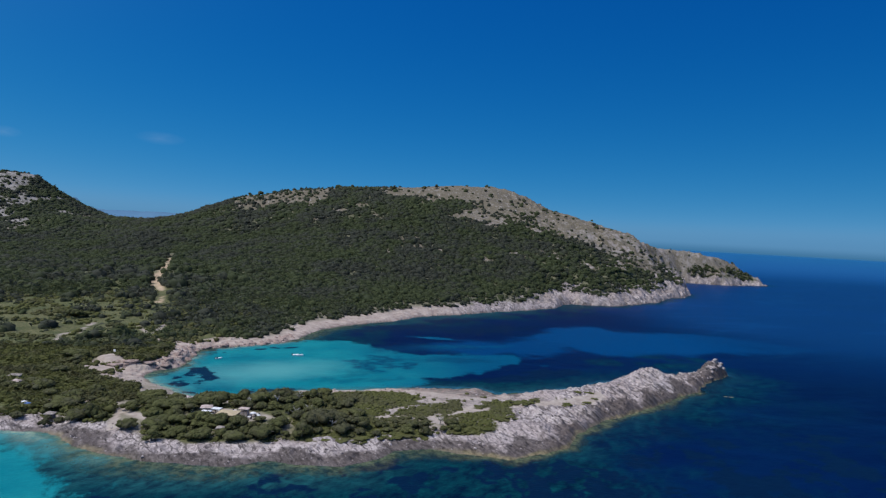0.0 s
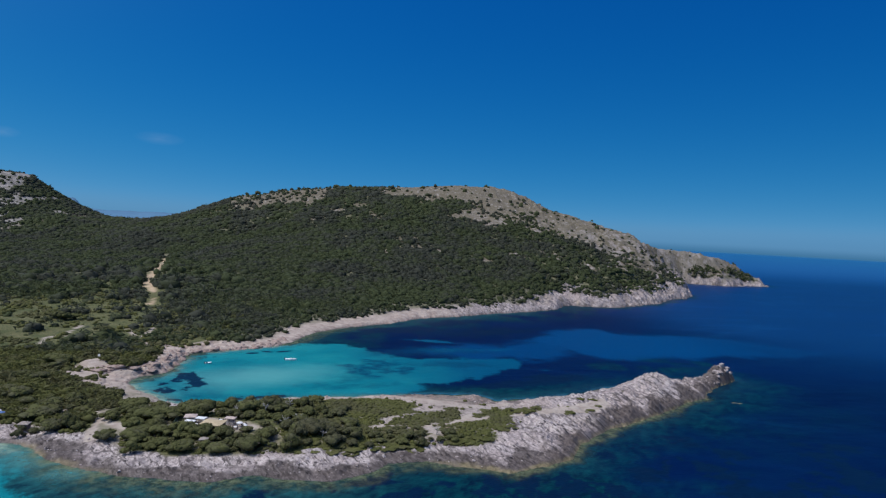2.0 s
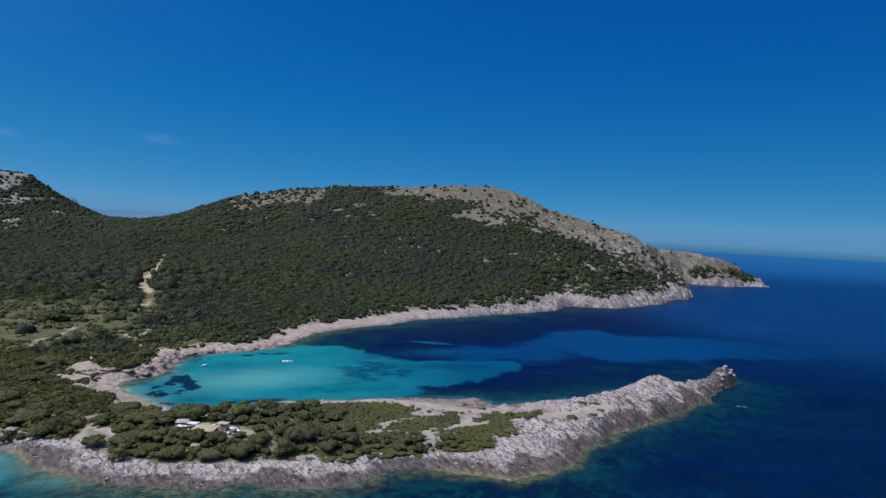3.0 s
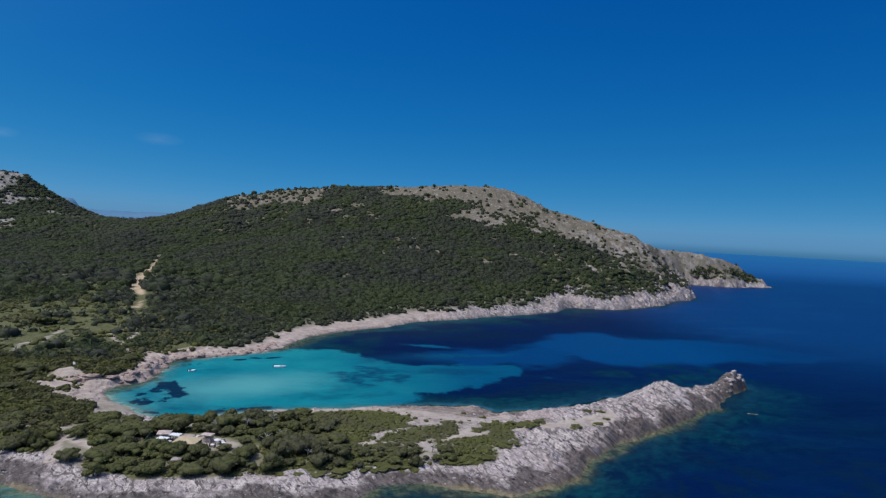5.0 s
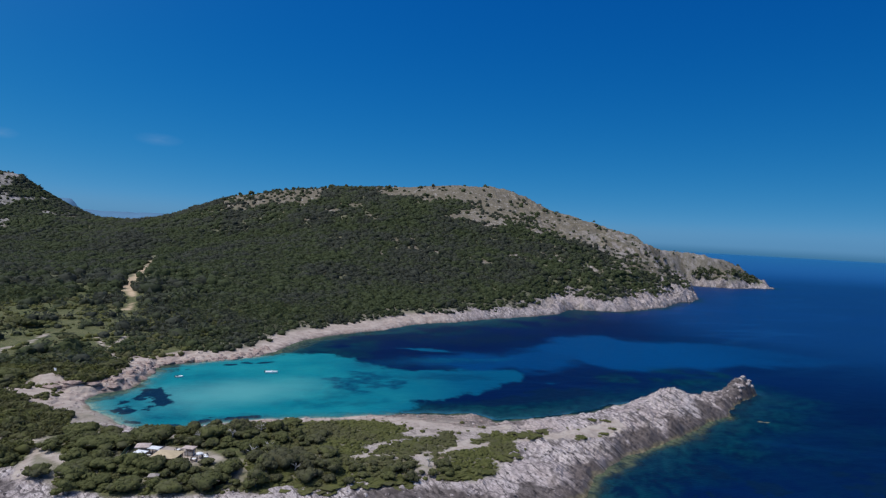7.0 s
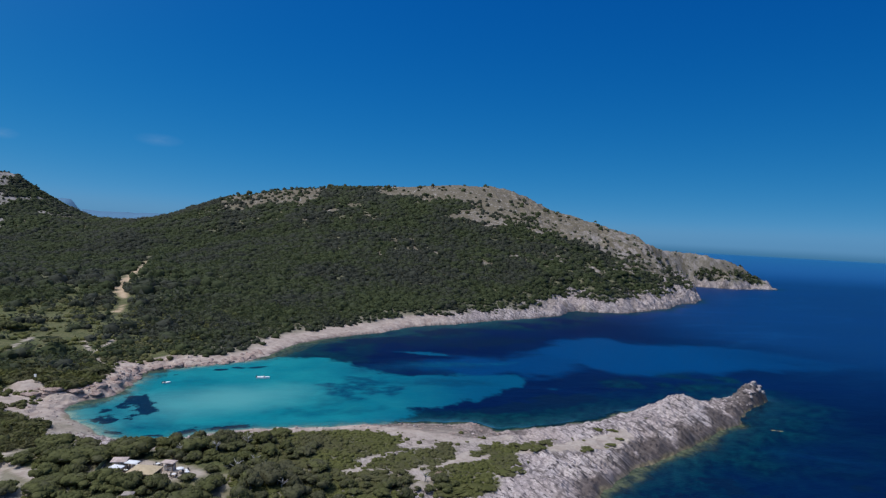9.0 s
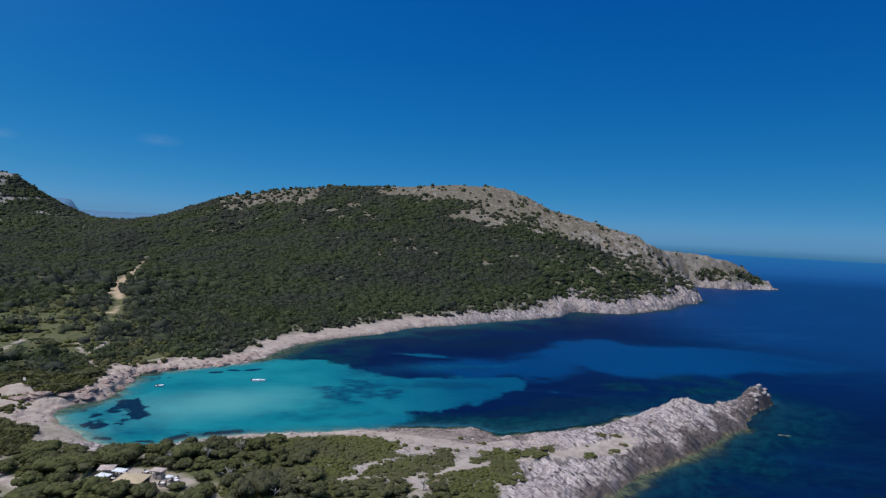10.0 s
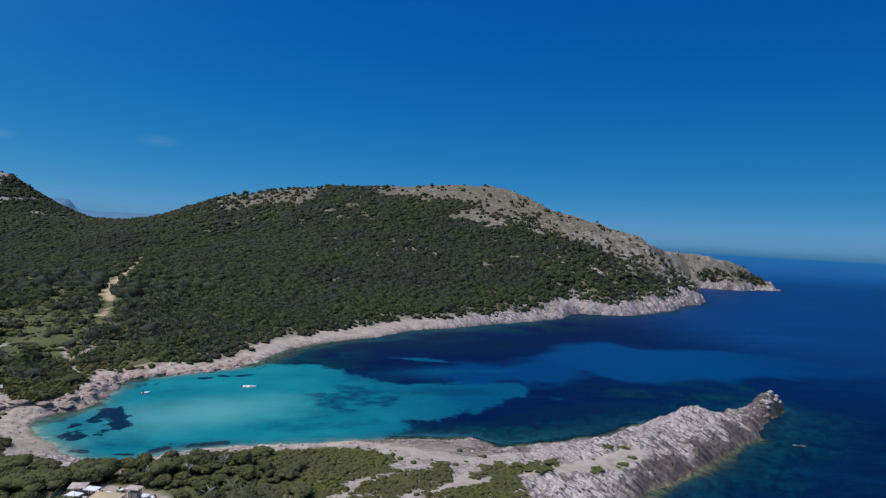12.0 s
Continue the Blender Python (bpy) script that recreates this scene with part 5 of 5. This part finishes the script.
STONE, LIMESTONE = stone_material(), limestone_material()
WEEDY = plain("weedy_rock", (0.07, 0.06, 0.03), (0.24, 0.19, 0.10), 1.6, 0.6)


def boulder_mesh(seed):
    bm = bmesh.new()
    bmesh.ops.create_icosphere(bm, subdivisions=2, radius=1.0)
    g = random.Random(seed)
    cuts = [Vector((g.uniform(-1, 1), g.uniform(-1, 1), g.uniform(-0.4, 1))).normalized() for _ in range(7)]
    for v in bm.verts:
        for c in cuts:
            over = v.co.dot(c) - g.uniform(0.62, 0.66)
            if over > 0:
                v.co -= c * over
        v.co *= 1 + 0.10 * noise.noise(v.co * 2.3 + Vector((seed, 0, 0)))
        v.co.z *= 0.66
    return bm_mesh("boulder", bm, STONE)


def build_boulders():
    shapes = [boulder_mesh(31 + k) for k in range(6)]
    ledge = [(-127, 262), (-121, 266), (-113, 270), (-108, 278), (-107, 287), (-109, 298), (-112, 310), (-108, 320), (-96, 329), (-82, 343), (-74, 362)]
    g = random.Random(77)
    for (ax, ay), (bx, by) in zip(ledge, ledge[1:]):
        n = int(math.hypot(bx - ax, by - ay) * 0.85)
        for k in range(n):
            t = (k + g.random()) / n
            side = g.uniform(-0.5, 5.5)
            ex, ey = by - ay, -(bx - ax)
            q = math.hypot(ex, ey)
            x, y = ax + (bx - ax) * t - ex / q * side, ay + (by - ay) * t - ey / q * side
            if (x, y) and coast_distance(np.array([x]), np.array([y]))[0] < -0.6:
                continue
            ob = new("boulder", shapes[g.randrange(6)])
            s = g.uniform(0.8, 2.1) * (1.25 if side < 2.5 else 0.8)
            set_down(ob, x, y, s, g.uniform(0, 6.28), 0.25 * s, (1.25, 0.95, 1.25))
            tagged(ob, "reddish brown weathered shore boulder beside the cove", "boulder", "boulders round the cove")
    # broken blocks on the neck and the knob at the end of the point
    blocks = [me.copy() for me in shapes]
    for me in blocks:
        me.materials[0] = LIMESTONE
    for ax, ay, bx, by, n, wide, small, large in ((112, 289, 138, 310, 26, 4.5, 0.6, 1.5), (139, 311, 149.5, 320.5, 22, 2.8, 0.8, 1.9)):
        for k in range(n):
            t, side = (k + g.random()) / n, g.uniform(-wide, 0.35 * wide)
            ob, s = new("rock_block", blocks[g.randrange(6)]), g.uniform(small, large)
            set_down(ob, ax + (bx - ax) * t - 0.62 * side, ay + (by - ay) * t + 0.78 * side, s, g.uniform(0, 6.28), 0.3 * s, (1.15, 0.8, g.uniform(1.0, 1.5)))
            tagged(ob, "angular weathered limestone block on the rocky point", "rock", "blocks on the point")
    reef = [me.copy() for me in shapes]
    for me in reef:
        me.materials[0] = WEEDY
    for x, y, s in ((132, 275, 0.9), (133.5, 274.5, 0.7), (135, 274.5, 0.8), (136.5, 274, 0.5), (126, 281, 0.6), (127.5, 279.5, 0.5), (123, 279, 0.6), (152.5, 318, 0.7), (148.5, 312.5, 0.6)):
        ob = new("reef_rock", reef[g.randrange(6)])
        ob.matrix_basis = Matrix.LocRotScale((x, y, -0.22), Euler((0, 0, g.uniform(-0.3, 0.4))), Vector((2.2 * s, 1.1 * s, 0.75 * s)))
        tagged(ob, "weed-stained rock breaking the sea surface off the point", "rock", "reef rocks")


build_boulders()


def build_rubble():
    """Broken stones and blocks along the shelf and the point, past counting."""
    x, y = jittered(-128, 160, 166, 336, 1.25)
    h, d, rock, point, beach = terrain(x, y)
    keep = (rock > 0.5) & (d > 0.8) & (rng.uniform(0, 1, x.size) > 0.80) & (point < 0.25)
    x, y, h = x[keep], y[keep], h[keep]
    size = rng.uniform(0.12, 0.36, x.size) * (1 + 0.9 * (rng.uniform(0, 1, x.size) > 0.86))
    scatter("rubble", np.stack([x, y, h - 0.3 * size], 1), size, rng.uniform(0.5, 0.95, x.size), LIMESTONE, "broken pale limestone rubble on the rock shelf", "rubble", smooth_shade=False)

    x, y = jittered(-16, 36, 240, 267, 1.0)
    h, d = terrain(x, y)[:2]
    keep = (inside_of(x, y, SHELF, 1.0, 3.0, 9, 161) > 0.4) & (d > -1.5) & (rng.uniform(0, 1, x.size) > 0.6)
    x, y, h = x[keep], y[keep], h[keep]
    scatter("shelf_stones", np.stack([x, y, h - 0.1], 1), 0.12 + 0.55 * rng.uniform(0, 1, x.size) ** 2.2, rng.uniform(0.3, 0.55, x.size), STONE, "brownish broken stones on the low shore shelf", "rubble", smooth_shade=False)


build_rubble()


def build_cove_stones():
    """Gravel and slabs thrown up round the head of the cove, past counting."""
    x, y = jittered(-140, -74, 222, 292, 1.3)
    h, d, rock, point, beach = terrain(x, y)
    keep = (d > 0.2) & (d < 11 + 6 * fbm(x, y, 9, 2, 431)) & (rng.uniform(0, 1, x.size) > 0.5) & (fbm(x, y, 6, 3, 432) > -0.3)
    x, y, h = x[keep], y[keep], h[keep]
    scatter("shore_stones", np.stack([x, y, h - 0.12], 1), rng.uniform(0.10, 0.45, x.size) ** 1.15, rng.uniform(0.4, 0.8, x.size), STONE, "pinkish stones strewn on the cove beach", "stones")


build_cove_stones()


def build_ledge():
    """Undercut slabs at the back of the cove."""
    shape = boulder_mesh(61)
    for x, y, sx, sy, turn in ((-127, 262.5, 4.2, 2.2, 25), (-121.5, 265.5, 4.0, 2.0, 30), (-116, 268.5, 3.4, 1.8, 20), (-110.5, 272, 2.8, 1.7, 40)):
        ob = new("rock_ledge", shape)
        ob.matrix_basis = Matrix.LocRotScale((x, y, ground_at(x, y) + 0.7), Euler((0, 0, radians(turn))), Vector((sx, sy, 1.1)))
        tagged(ob, "undercut reddish rock slab above the cove beach", "rock", "ledges at the cove")


build_ledge()


def build_dead_trees():
    g = random.Random(91)
    for x, y, tall in ((-43, 222, 2.6), (-33, 204, 2.2), (6, 204.5, 2.0), (-57.5, 212, 3.0), (-37, 208, 2.6), (-40.5, 204, 2.8), (-27.5, 196.5, 2.2), (-49, 214.5, 3.0)):
        ob = new("dead_tree")
        bm = bmesh.new()
        tube(bm, [(0, 0, -0.4), (0.15, 0.1, tall * 0.4), (0.3, 0.0, tall * 0.75)], [0.16, 0.12, 0.07], 6)
        part("trunk", bm_mesh("trunk", bm, DEADWOOD, True), ob)
        for k in range(9):
            a = k * 0.7 + g.uniform(-0.3, 0.3)
            low = tall * g.uniform(0.25, 0.7)
            rr = g.uniform(0.8, 1.7)
            bm = bmesh.new()
            tube(bm, [(0.15, 0.05, low), (0.15 + 0.5 * rr * math.cos(a), 0.5 * rr * math.sin(a), low + 0.5), (0.15 + rr * math.cos(a), rr * math.sin(a), low + g.uniform(0.5, 1.2))],
                 [0.07, 0.05, 0.02], 5)
            part("branch", bm_mesh("branch", bm, DEADWOOD, True), ob)
        tagged(ob, "bare bleached dead tree with grey branches", "dead tree", "dead trees on the point")
        set_down(ob, x, y, 1.15)


DEADWOOD = plain("bleached_wood", (0.30, 0.28, 0.26), (0.48, 0.45, 0.43), 2.0, 0.9)
build_dead_trees()


# ---- far hills behind the saddle ----
def build_far_hills():
    x = np.arange(-4200, -900, 25.0)
    crest = 111 + 76 * smooth(-2620, -2710, x) * smooth(-2990, -2840, x) + 5 * vnoise(x / 240, x * 0, 91) + 3 * vnoise(x / 60, x * 0, 92)
    rows = [(4500, 0), (4640, 0.7), (4760, 1.0), (4830, 0.6)]
    verts = np.concatenate([np.stack([x, np.full_like(x, y0), crest * k - 5 + 42 * (1 if k == 0 else 0)], 1) for y0, k in rows])
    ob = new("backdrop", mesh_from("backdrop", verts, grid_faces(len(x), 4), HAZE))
    tagged(ob, "distant hills beyond the saddle, coloured blue for haze", "hills", kind="structure")


build_far_hills()


# ---- beach bar and huts ----
TAN = plain("tan_canvas", (0.38, 0.295, 0.185), (0.47, 0.375, 0.245), 1.2)
WHITE = plain("white_canvas", (0.60, 0.60, 0.60), (0.70, 0.70, 0.71), 1.5, 0.7)
THATCH = plain("grey_thatch", (0.20, 0.165, 0.14), (0.36, 0.31, 0.28), 2.5, 0.95)
ROSE = plain("faded_roof", (0.34, 0.26, 0.23), (0.50, 0.41, 0.37), 1.4, 0.9)
TIMBER = plain("weathered_timber", (0.16, 0.11, 0.075), (0.28, 0.21, 0.15), 3.0)
PLASTER = plain("pale_plaster", (0.52, 0.46, 0.40), (0.64, 0.58, 0.52), 0.9)
DARK = plain("dark_furniture", (0.03, 0.03, 0.035), (0.06, 0.06, 0.07), 4.0, 0.5)
GELCOAT = plain("white_gelcoat", (0.78, 0.78, 0.77), (0.84, 0.84, 0.83), 2.0, 0.25, 0.5)
NETTING = plain("green_netting", (0.05, 0.10, 0.06), (0.08, 0.14, 0.085), 2.0)
BLUEPAINT = plain("blue_canvas", (0.06, 0.12, 0.30), (0.10, 0.18, 0.38), 2.0)


def box(bm, x0, x1, y0, y1, z0, z1, top_in=0.0):
    c = [(x0, y0, z0), (x1, y0, z0), (x1, y1, z0), (x0, y1, z0),
         (x0 + top_in, y0 + top_in, z1), (x1 - top_in, y0 + top_in, z1), (x1 - top_in, y1 - top_in, z1), (x0 + top_in, y1 - top_in, z1)]
    v = [bm.verts.new(p) for p in c]
    for f in ((3, 2, 1, 0), (4, 5, 6, 7), (0, 1, 5, 4), (1, 2, 6, 5), (2, 3, 7, 6), (3, 0, 4, 7)):
        bm.faces.new([v[i] for i in f])


def block(name, material, *boxes, bevel=0.02):
    bm = bmesh.new()
    for b in boxes:
        box(bm, *b)
    if bevel:
        bmesh.ops.bevel(bm, geom=list(bm.edges), offset=bevel, segments=1, affect="EDGES")
    return bm_mesh(name, bm, material)


def roof_mesh(name, material, w, l, z, rise, thick=0.16):
    """A shallow hipped roof with an overhang, sagging slightly."""
    bm = bmesh.new()
    out = []
    for zz in (z, z - thick):
        a = [bm.verts.new(p) for p in ((-w / 2, -l / 2, zz), (w / 2, -l / 2, zz), (w / 2, l / 2, zz), (-w / 2, l / 2, zz))]
        r = [bm.verts.new((-w / 2 + min(l, w) * 0.45, 0, zz + rise)), bm.verts.new((w / 2 - min(l, w) * 0.45, 0, zz + rise))]
        out.append((a, r))
    for k, (a, r) in enumerate(out):
        fs = [(a[0], a[1], r[1], r[0]), (a[1], a[2], r[1]), (a[2], a[3], r[0], r[1]), (a[3], a[0], r[0])]
        for f in fs:
            bm.faces.new(f if k == 0 else tuple(reversed(f)))
    for i in range(4):
        bm.faces.new((out[1][0][i], out[1][0][(i + 1) % 4], out[0][0][(i + 1) % 4], out[0][0][i]))
    return bm_mesh(name, bm, material)


def make_pavilion(name, w, l, eave, rise, roof, label, category, walls=None):
    ob = new(name)
    part("roof", roof_mesh("roof", roof, w, l, eave, rise), ob)
    post = block("post", TIMBER, (-0.07, 0.07, -0.07, 0.07, -0.5, eave - 0.05))
    for sx in (-1, 0, 1):
        for sy in (-1, 1):
            part("post", post, ob, at=pose(sx * (w / 2 - 0.35), sy * (l / 2 - 0.35), 0))
    if walls:
        part("counter", block("counter", walls, (-w / 2 + 0.5, w / 2 - 0.5, -0.5, 0.4, -0.4, 1.05)), ob)
        part("back_wall", block("back_wall", walls, (-w / 2 + 0.4, w / 2 - 0.4, l / 2 - 0.7, l / 2 - 0.5, -0.4, eave - 0.2)), ob)
    return tagged(ob, label, category)


def make_parasol(canvas, label):
    ob = new("parasol")
    bm = bmesh.new()
    tube(bm, [(0, 0, -0.1), (0, 0, 1.2), (0, 0, 2.55)], [0.03, 0.03, 0.025], 6)
    part("pole", bm_mesh("pole", bm, TIMBER, True), ob)
    bm = bmesh.new()
    for zz, flip in ((2.5, 1), (2.46, -1)):
        tip = bm.verts.new((0, 0, zz))
        ring = [bm.verts.new((1.45 * math.cos(k * 0.7854), 1.45 * math.sin(k * 0.7854), zz - 0.55)) for k in range(8)]
        low = [bm.verts.new((1.47 * math.cos(k * 0.7854), 1.47 * math.sin(k * 0.7854), zz - 0.75)) for k in range(8)]
        for k in range(8):
            n = (k + 1) % 8
            for f in ((tip, ring[k], ring[n]), (ring[k], low[k], low[n], ring[n])):
                bm.faces.new(f if flip > 0 else tuple(reversed(f)))
    part("canopy", bm_mesh("canopy", bm, canvas), ob)
    bm = bmesh.new()
    bmesh.ops.create_cone(bm, cap_ends=True, segments=10, radius1=0.35, radius2=0.25, depth=0.18)
    part("base", bm_mesh("base", bm, PLASTER), ob)
    return tagged(ob, label, "parasol", "parasols at the beach bar")


def make_table():
    ob = new("table")
    part("tabletop", block("tabletop", WHITE, (-0.45, 0.45, -0.45, 0.45, 0.71, 0.75)), ob)
    leg = block("leg", TIMBER, (-0.03, 0.03, -0.03, 0.03, -0.1, 0.71), bevel=0)
    for sx in (-0.38, 0.38):
        for sy in (-0.38, 0.38):
            part("leg", leg, ob, at=pose(sx, sy, 0))
    return tagged(ob, "small square table with a white top at the bar", "table", "tables at the beach bar")


def make_chair():
    ob = new("chair")
    part("seat", block("seat", DARK, (-0.24, 0.24, -0.24, 0.24, 0.42, 0.46)), ob)
    part("backrest", block("backrest", DARK, (-0.24, 0.24, 0.20, 0.25, 0.46, 0.9)), ob)
    leg = block("leg", DARK, (-0.02, 0.02, -0.02, 0.02, -0.1, 0.42), bevel=0)
    for sx in (-0.2, 0.2):
        for sy in (-0.2, 0.2):
            part("leg", leg, ob, at=pose(sx, sy, 0))
    return tagged(ob, "dark outdoor chair on the sandy terrace", "chair", "chairs at the beach bar")


def build_bar():
    big = make_pavilion("bar_pavilion", 6.4, 5.6, 2.6, 0.35, TAN, "open timber bar shelter with a tan canvas roof", "shelter", TIMBER)
    set_down(big, -59.6, 197.0, 1, radians(-3))
    kiosk = make_pavilion("kiosk", 3.6, 3.4, 2.5, 0.6, ROSE, "small kiosk with a faded pinkish roof", "kiosk", PLASTER)
    set_down(kiosk, -68.3, 203.0, 1, radians(12))
    back = make_pavilion("service_hut", 3.2, 2.4, 2.1, 0.3, ROSE, "low service hut with a faded roof beneath the pine", "hut", PLASTER)
    set_down(back, -56.5, 203.4, 1, radians(-5))
    low = make_pavilion("straw_shelter", 2.4, 2.0, 1.9, 0.5, THATCH, "small shelter with a grey straw roof among pines", "shelter")
    set_down(low, -58.5, 187.0, 1, radians(8))
    white = make_parasol(WHITE, "open white canvas parasol at the beach bar")
    spots = [(-53.2, 201.8), (-51.2, 201.0), (-62.0, 203.4)]
    set_down(white, *spots[0], 0.65)
    awning = make_pavilion("awning", 3.0, 2.2, 2.2, 0.12, WHITE, "flat white canvas awning beside the bar shelter", "awning")
    awning["group"] = "awnings at the beach bar"
    set_down(awning, -67.2, 199.4, 1, radians(-12))
    copy_thing(awning, pose(-64.9, 202.2, ground_at(-64.9, 202.2) + 0.1, 0, 0, -8))
    for k, p in enumerate(spots[1:]):
        copy_thing(white, pose(*p, ground_at(*p), 0, 0, 20 * k) @ Matrix.Scale(0.65, 4))
    table, chair = make_table(), make_chair()
    first = True
    for k, (x, y) in enumerate([(-66, 201.4), (-63.2, 200.6), (-61.8, 201.4), (-60, 205.2), (-53.8, 199.6), (-52, 202.2), (-64.8, 204.4), (-50.6, 198.8)]):
        if first:
            set_down(table, x, y)
        else:
            copy_thing(table, pose(x, y, ground_at(x, y), 0, 0, 15 * k))
        for a in range(4):
            m = pose(x, y, ground_at(x, y), 0, 0, 15 * k + 90 * a) @ pose(0, 0.75, 0)
            if first and a == 0:
                chair.matrix_basis = m
            else:
                copy_thing(chair, m)
        first = False
    fence = new("net_fence")
    part("netting", block("netting", NETTING, (-0.03, 0.03, -4.6, 4.6, 0.1, 1.5), bevel=0), fence)
    part("coping", block("coping", PLASTER, (-0.22, 0.22, -4.7, 4.7, -0.5, 0.12)), fence, "low pale wall")
    post = block("post", TIMBER, (-0.05, 0.05, -0.05, 0.05, 0.1, 1.65))
    for k in range(6):
        part("post", post, fence, at=pose(0, -4.5 + 1.8 * k, 0))
    tagged(fence, "green netting fence on a low pale wall", "fence")
    set_down(fence, -72.6, 202.5, 1, radians(12))


build_bar()


def build_picnic_table():
    ob = new("picnic_table")
    for k in range(4):
        part("top_plank", block("top_plank", TIMBER, (-0.9, 0.9, -0.36 + 0.18 * k, -0.20 + 0.18 * k, 0.70, 0.75)), ob)
    for sy in (-0.75, 0.75):
        part("bench", block("bench", TIMBER, (-0.9, 0.9, sy - 0.14, sy + 0.14, 0.42, 0.46)), ob)
    for sx in (-0.65, 0.65):
        part("leg", block("leg", TIMBER, (sx - 0.05, sx + 0.05, -0.85, 0.85, 0.34, 0.42), (sx - 0.05, sx + 0.05, -0.5, -0.4, -0.2, 0.7), (sx - 0.05, sx + 0.05, 0.4, 0.5, -0.2, 0.7)), ob)
    tagged(ob, "brown timber picnic table on a sandy clearing", "table", "picnic tables")
    set_down(ob, 8.5, 205.5, 1.1, radians(70))
    copy_thing(ob, pose(9.6, 208.2, ground_at(9.6, 208.2), 0, 0, 65))


build_picnic_table()


def make_hut(name, w, l, h, walls, roof, label):
    ob = new(name)
    part("wall", block("wall", walls, (-w / 2, w / 2, -l / 2, l / 2, -0.6, h)), ob)
    part("roof", roof_mesh("roof", roof, w + 0.7, l + 0.7, h + 0.14, 0.8), ob)
    part("door", block("door", TIMBER, (-0.45, 0.45, -l / 2 - 0.05, -l / 2 + 0.05, 0, 2.0)), ob)
    for sx in (-1, 1):
        win = part("window", block("window", DARK, (-0.4, 0.4, -0.05, 0.05, 0.9, 1.8)), ob, at=pose(sx * w * 0.32, -l / 2, 0))
        part("sill", block("sill", PLASTER, (-0.5, 0.5, -0.12, 0.04, 0.82, 0.9)), win)
    return tagged(ob, label, "hut")


def build_west_huts():
    a = make_hut("stone_hut", 3.4, 3.0, 2.2, STONE, THATCH, "small stone hut behind the sandy beach")
    set_down(a, -112.5, 194.5, 0.72, radians(10))
    b = make_hut("beach_kiosk", 2.6, 2.2, 1.9, PLASTER, ROSE, "small pale beach kiosk with a faded roof")
    set_down(b, -141, 222, 0.9, radians(5))
    c = make_hut("grey_house", 6.0, 4.5, 3.2, PLASTER, THATCH, "pale plastered house with a grey roof among trees")
    set_down(c, -146, 229, 0.6, radians(14))
    for k, (x, y) in enumerate([(-126.5, 204), (-124.4, 202.5)]):
        p = make_parasol(WHITE if k != 1 else BLUEPAINT, "open canvas parasol by the sandy beach")
        p["group"] = "parasols by the beach"
        set_down(p, x, y, 0.65)
    sign = new("sign_board")
    part("panel", block("panel", WHITE, (-0.6, 0.6, -0.04, 0.04, 0.9, 1.9)), sign, "white panel")
    for sx in (-0.5, 0.5):
        part("post", block("post", TIMBER, (-0.05, 0.05, -0.05, 0.05, -0.3, 1.9)), sign, at=pose(sx, 0.1, 0))
    tagged(sign, "white notice board on two posts beside the cove track", "sign")
    set_down(sign, -134, 275, 1, radians(-20))


build_west_huts()


# ---- boats ----
def hull(length, beam, depth, material):
    """An open boat's shell with a pointed bow and a flat stern."""
    bm = bmesh.new()
    n, rows = 9, []
    for k in range(n):
        t = k / (n - 1)
        w = beam / 2 * (1 - max(0, (t - 0.45) / 0.55) ** 2.0 * 0.97)
        keel, sheer = -0.22 + 0.35 * max(0, t - 0.6) ** 1.5, depth + 0.22 * t * t
        y = -length / 2 + t * length
        rows.append([bm.verts.new(p) for p in ((-w, y, sheer), (-w * 0.88, y, 0.05), (0, y, keel), (w * 0.88, y, 0.05), (w, y, sheer), (w * 0.86, y, sheer), (0, y, sheer - 0.28), (-w * 0.86, y, sheer))])
    for a, b in zip(rows, rows[1:]):
        for i in range(8):
            bm.faces.new((a[i], b[i], b[(i + 1) % 8], a[(i + 1) % 8]))
    bm.faces.new(rows[0])
    bm.faces.new(list(reversed(rows[-1])))
    bmesh.ops.recalc_face_normals(bm, faces=bm.faces)
    return bm_mesh("hull", bm, material)


def build_boats():
    ob = new("motor_boat")
    part("hull", hull(5.4, 2.1, 0.62, GELCOAT), ob)
    part("foredeck", block("foredeck", GELCOAT, (-0.6, 0.6, 0.6, 1.9, 0.50, 0.82, 0.12)), ob)
    part("windscreen", block("windscreen", DARK, (-0.7, 0.7, 0.45, 0.53, 0.6, 1.15)), ob, "dark tinted windscreen")
    part("console", block("console", GELCOAT, (-0.35, 0.35, -0.1, 0.42, 0.2, 1.0)), ob)
    part("bench", block("bench", WHITE, (-0.75, 0.75, -2.0, -1.4, 0.3, 0.75)), ob)
    part("outboard", block("outboard", DARK, (-0.2, 0.2, -3.05, -2.6, 0.1, 1.05)), ob, "black outboard motor")
    tagged(ob, "white open motor boat moored on turquoise water", "boat", "moored boats")
    ob.matrix_basis = pose(-63.0, 313, 0.02, 0, 0, -82)
    ob = new("dinghy")
    part("hull", hull(3.0, 1.5, 0.42, GELCOAT), ob)
    part("thwart", block("thwart", TIMBER, (-0.6, 0.6, -0.2, 0.1, 0.25, 0.32)), ob)
    part("cover", block("cover", DARK, (-0.42, 0.42, -1.1, -0.4, 0.25, 0.75)), ob, "dark bundled cover")
    part("outboard", block("outboard", DARK, (-0.15, 0.15, -1.8, -1.46, 0.0, 0.8)), ob, "small dark outboard motor")
    tagged(ob, "small white dinghy floating in the shallow cove", "boat", "moored boats")
    ob.matrix_basis = pose(-96.5, 297, 0.02, 0, 0, -60)


build_boats()
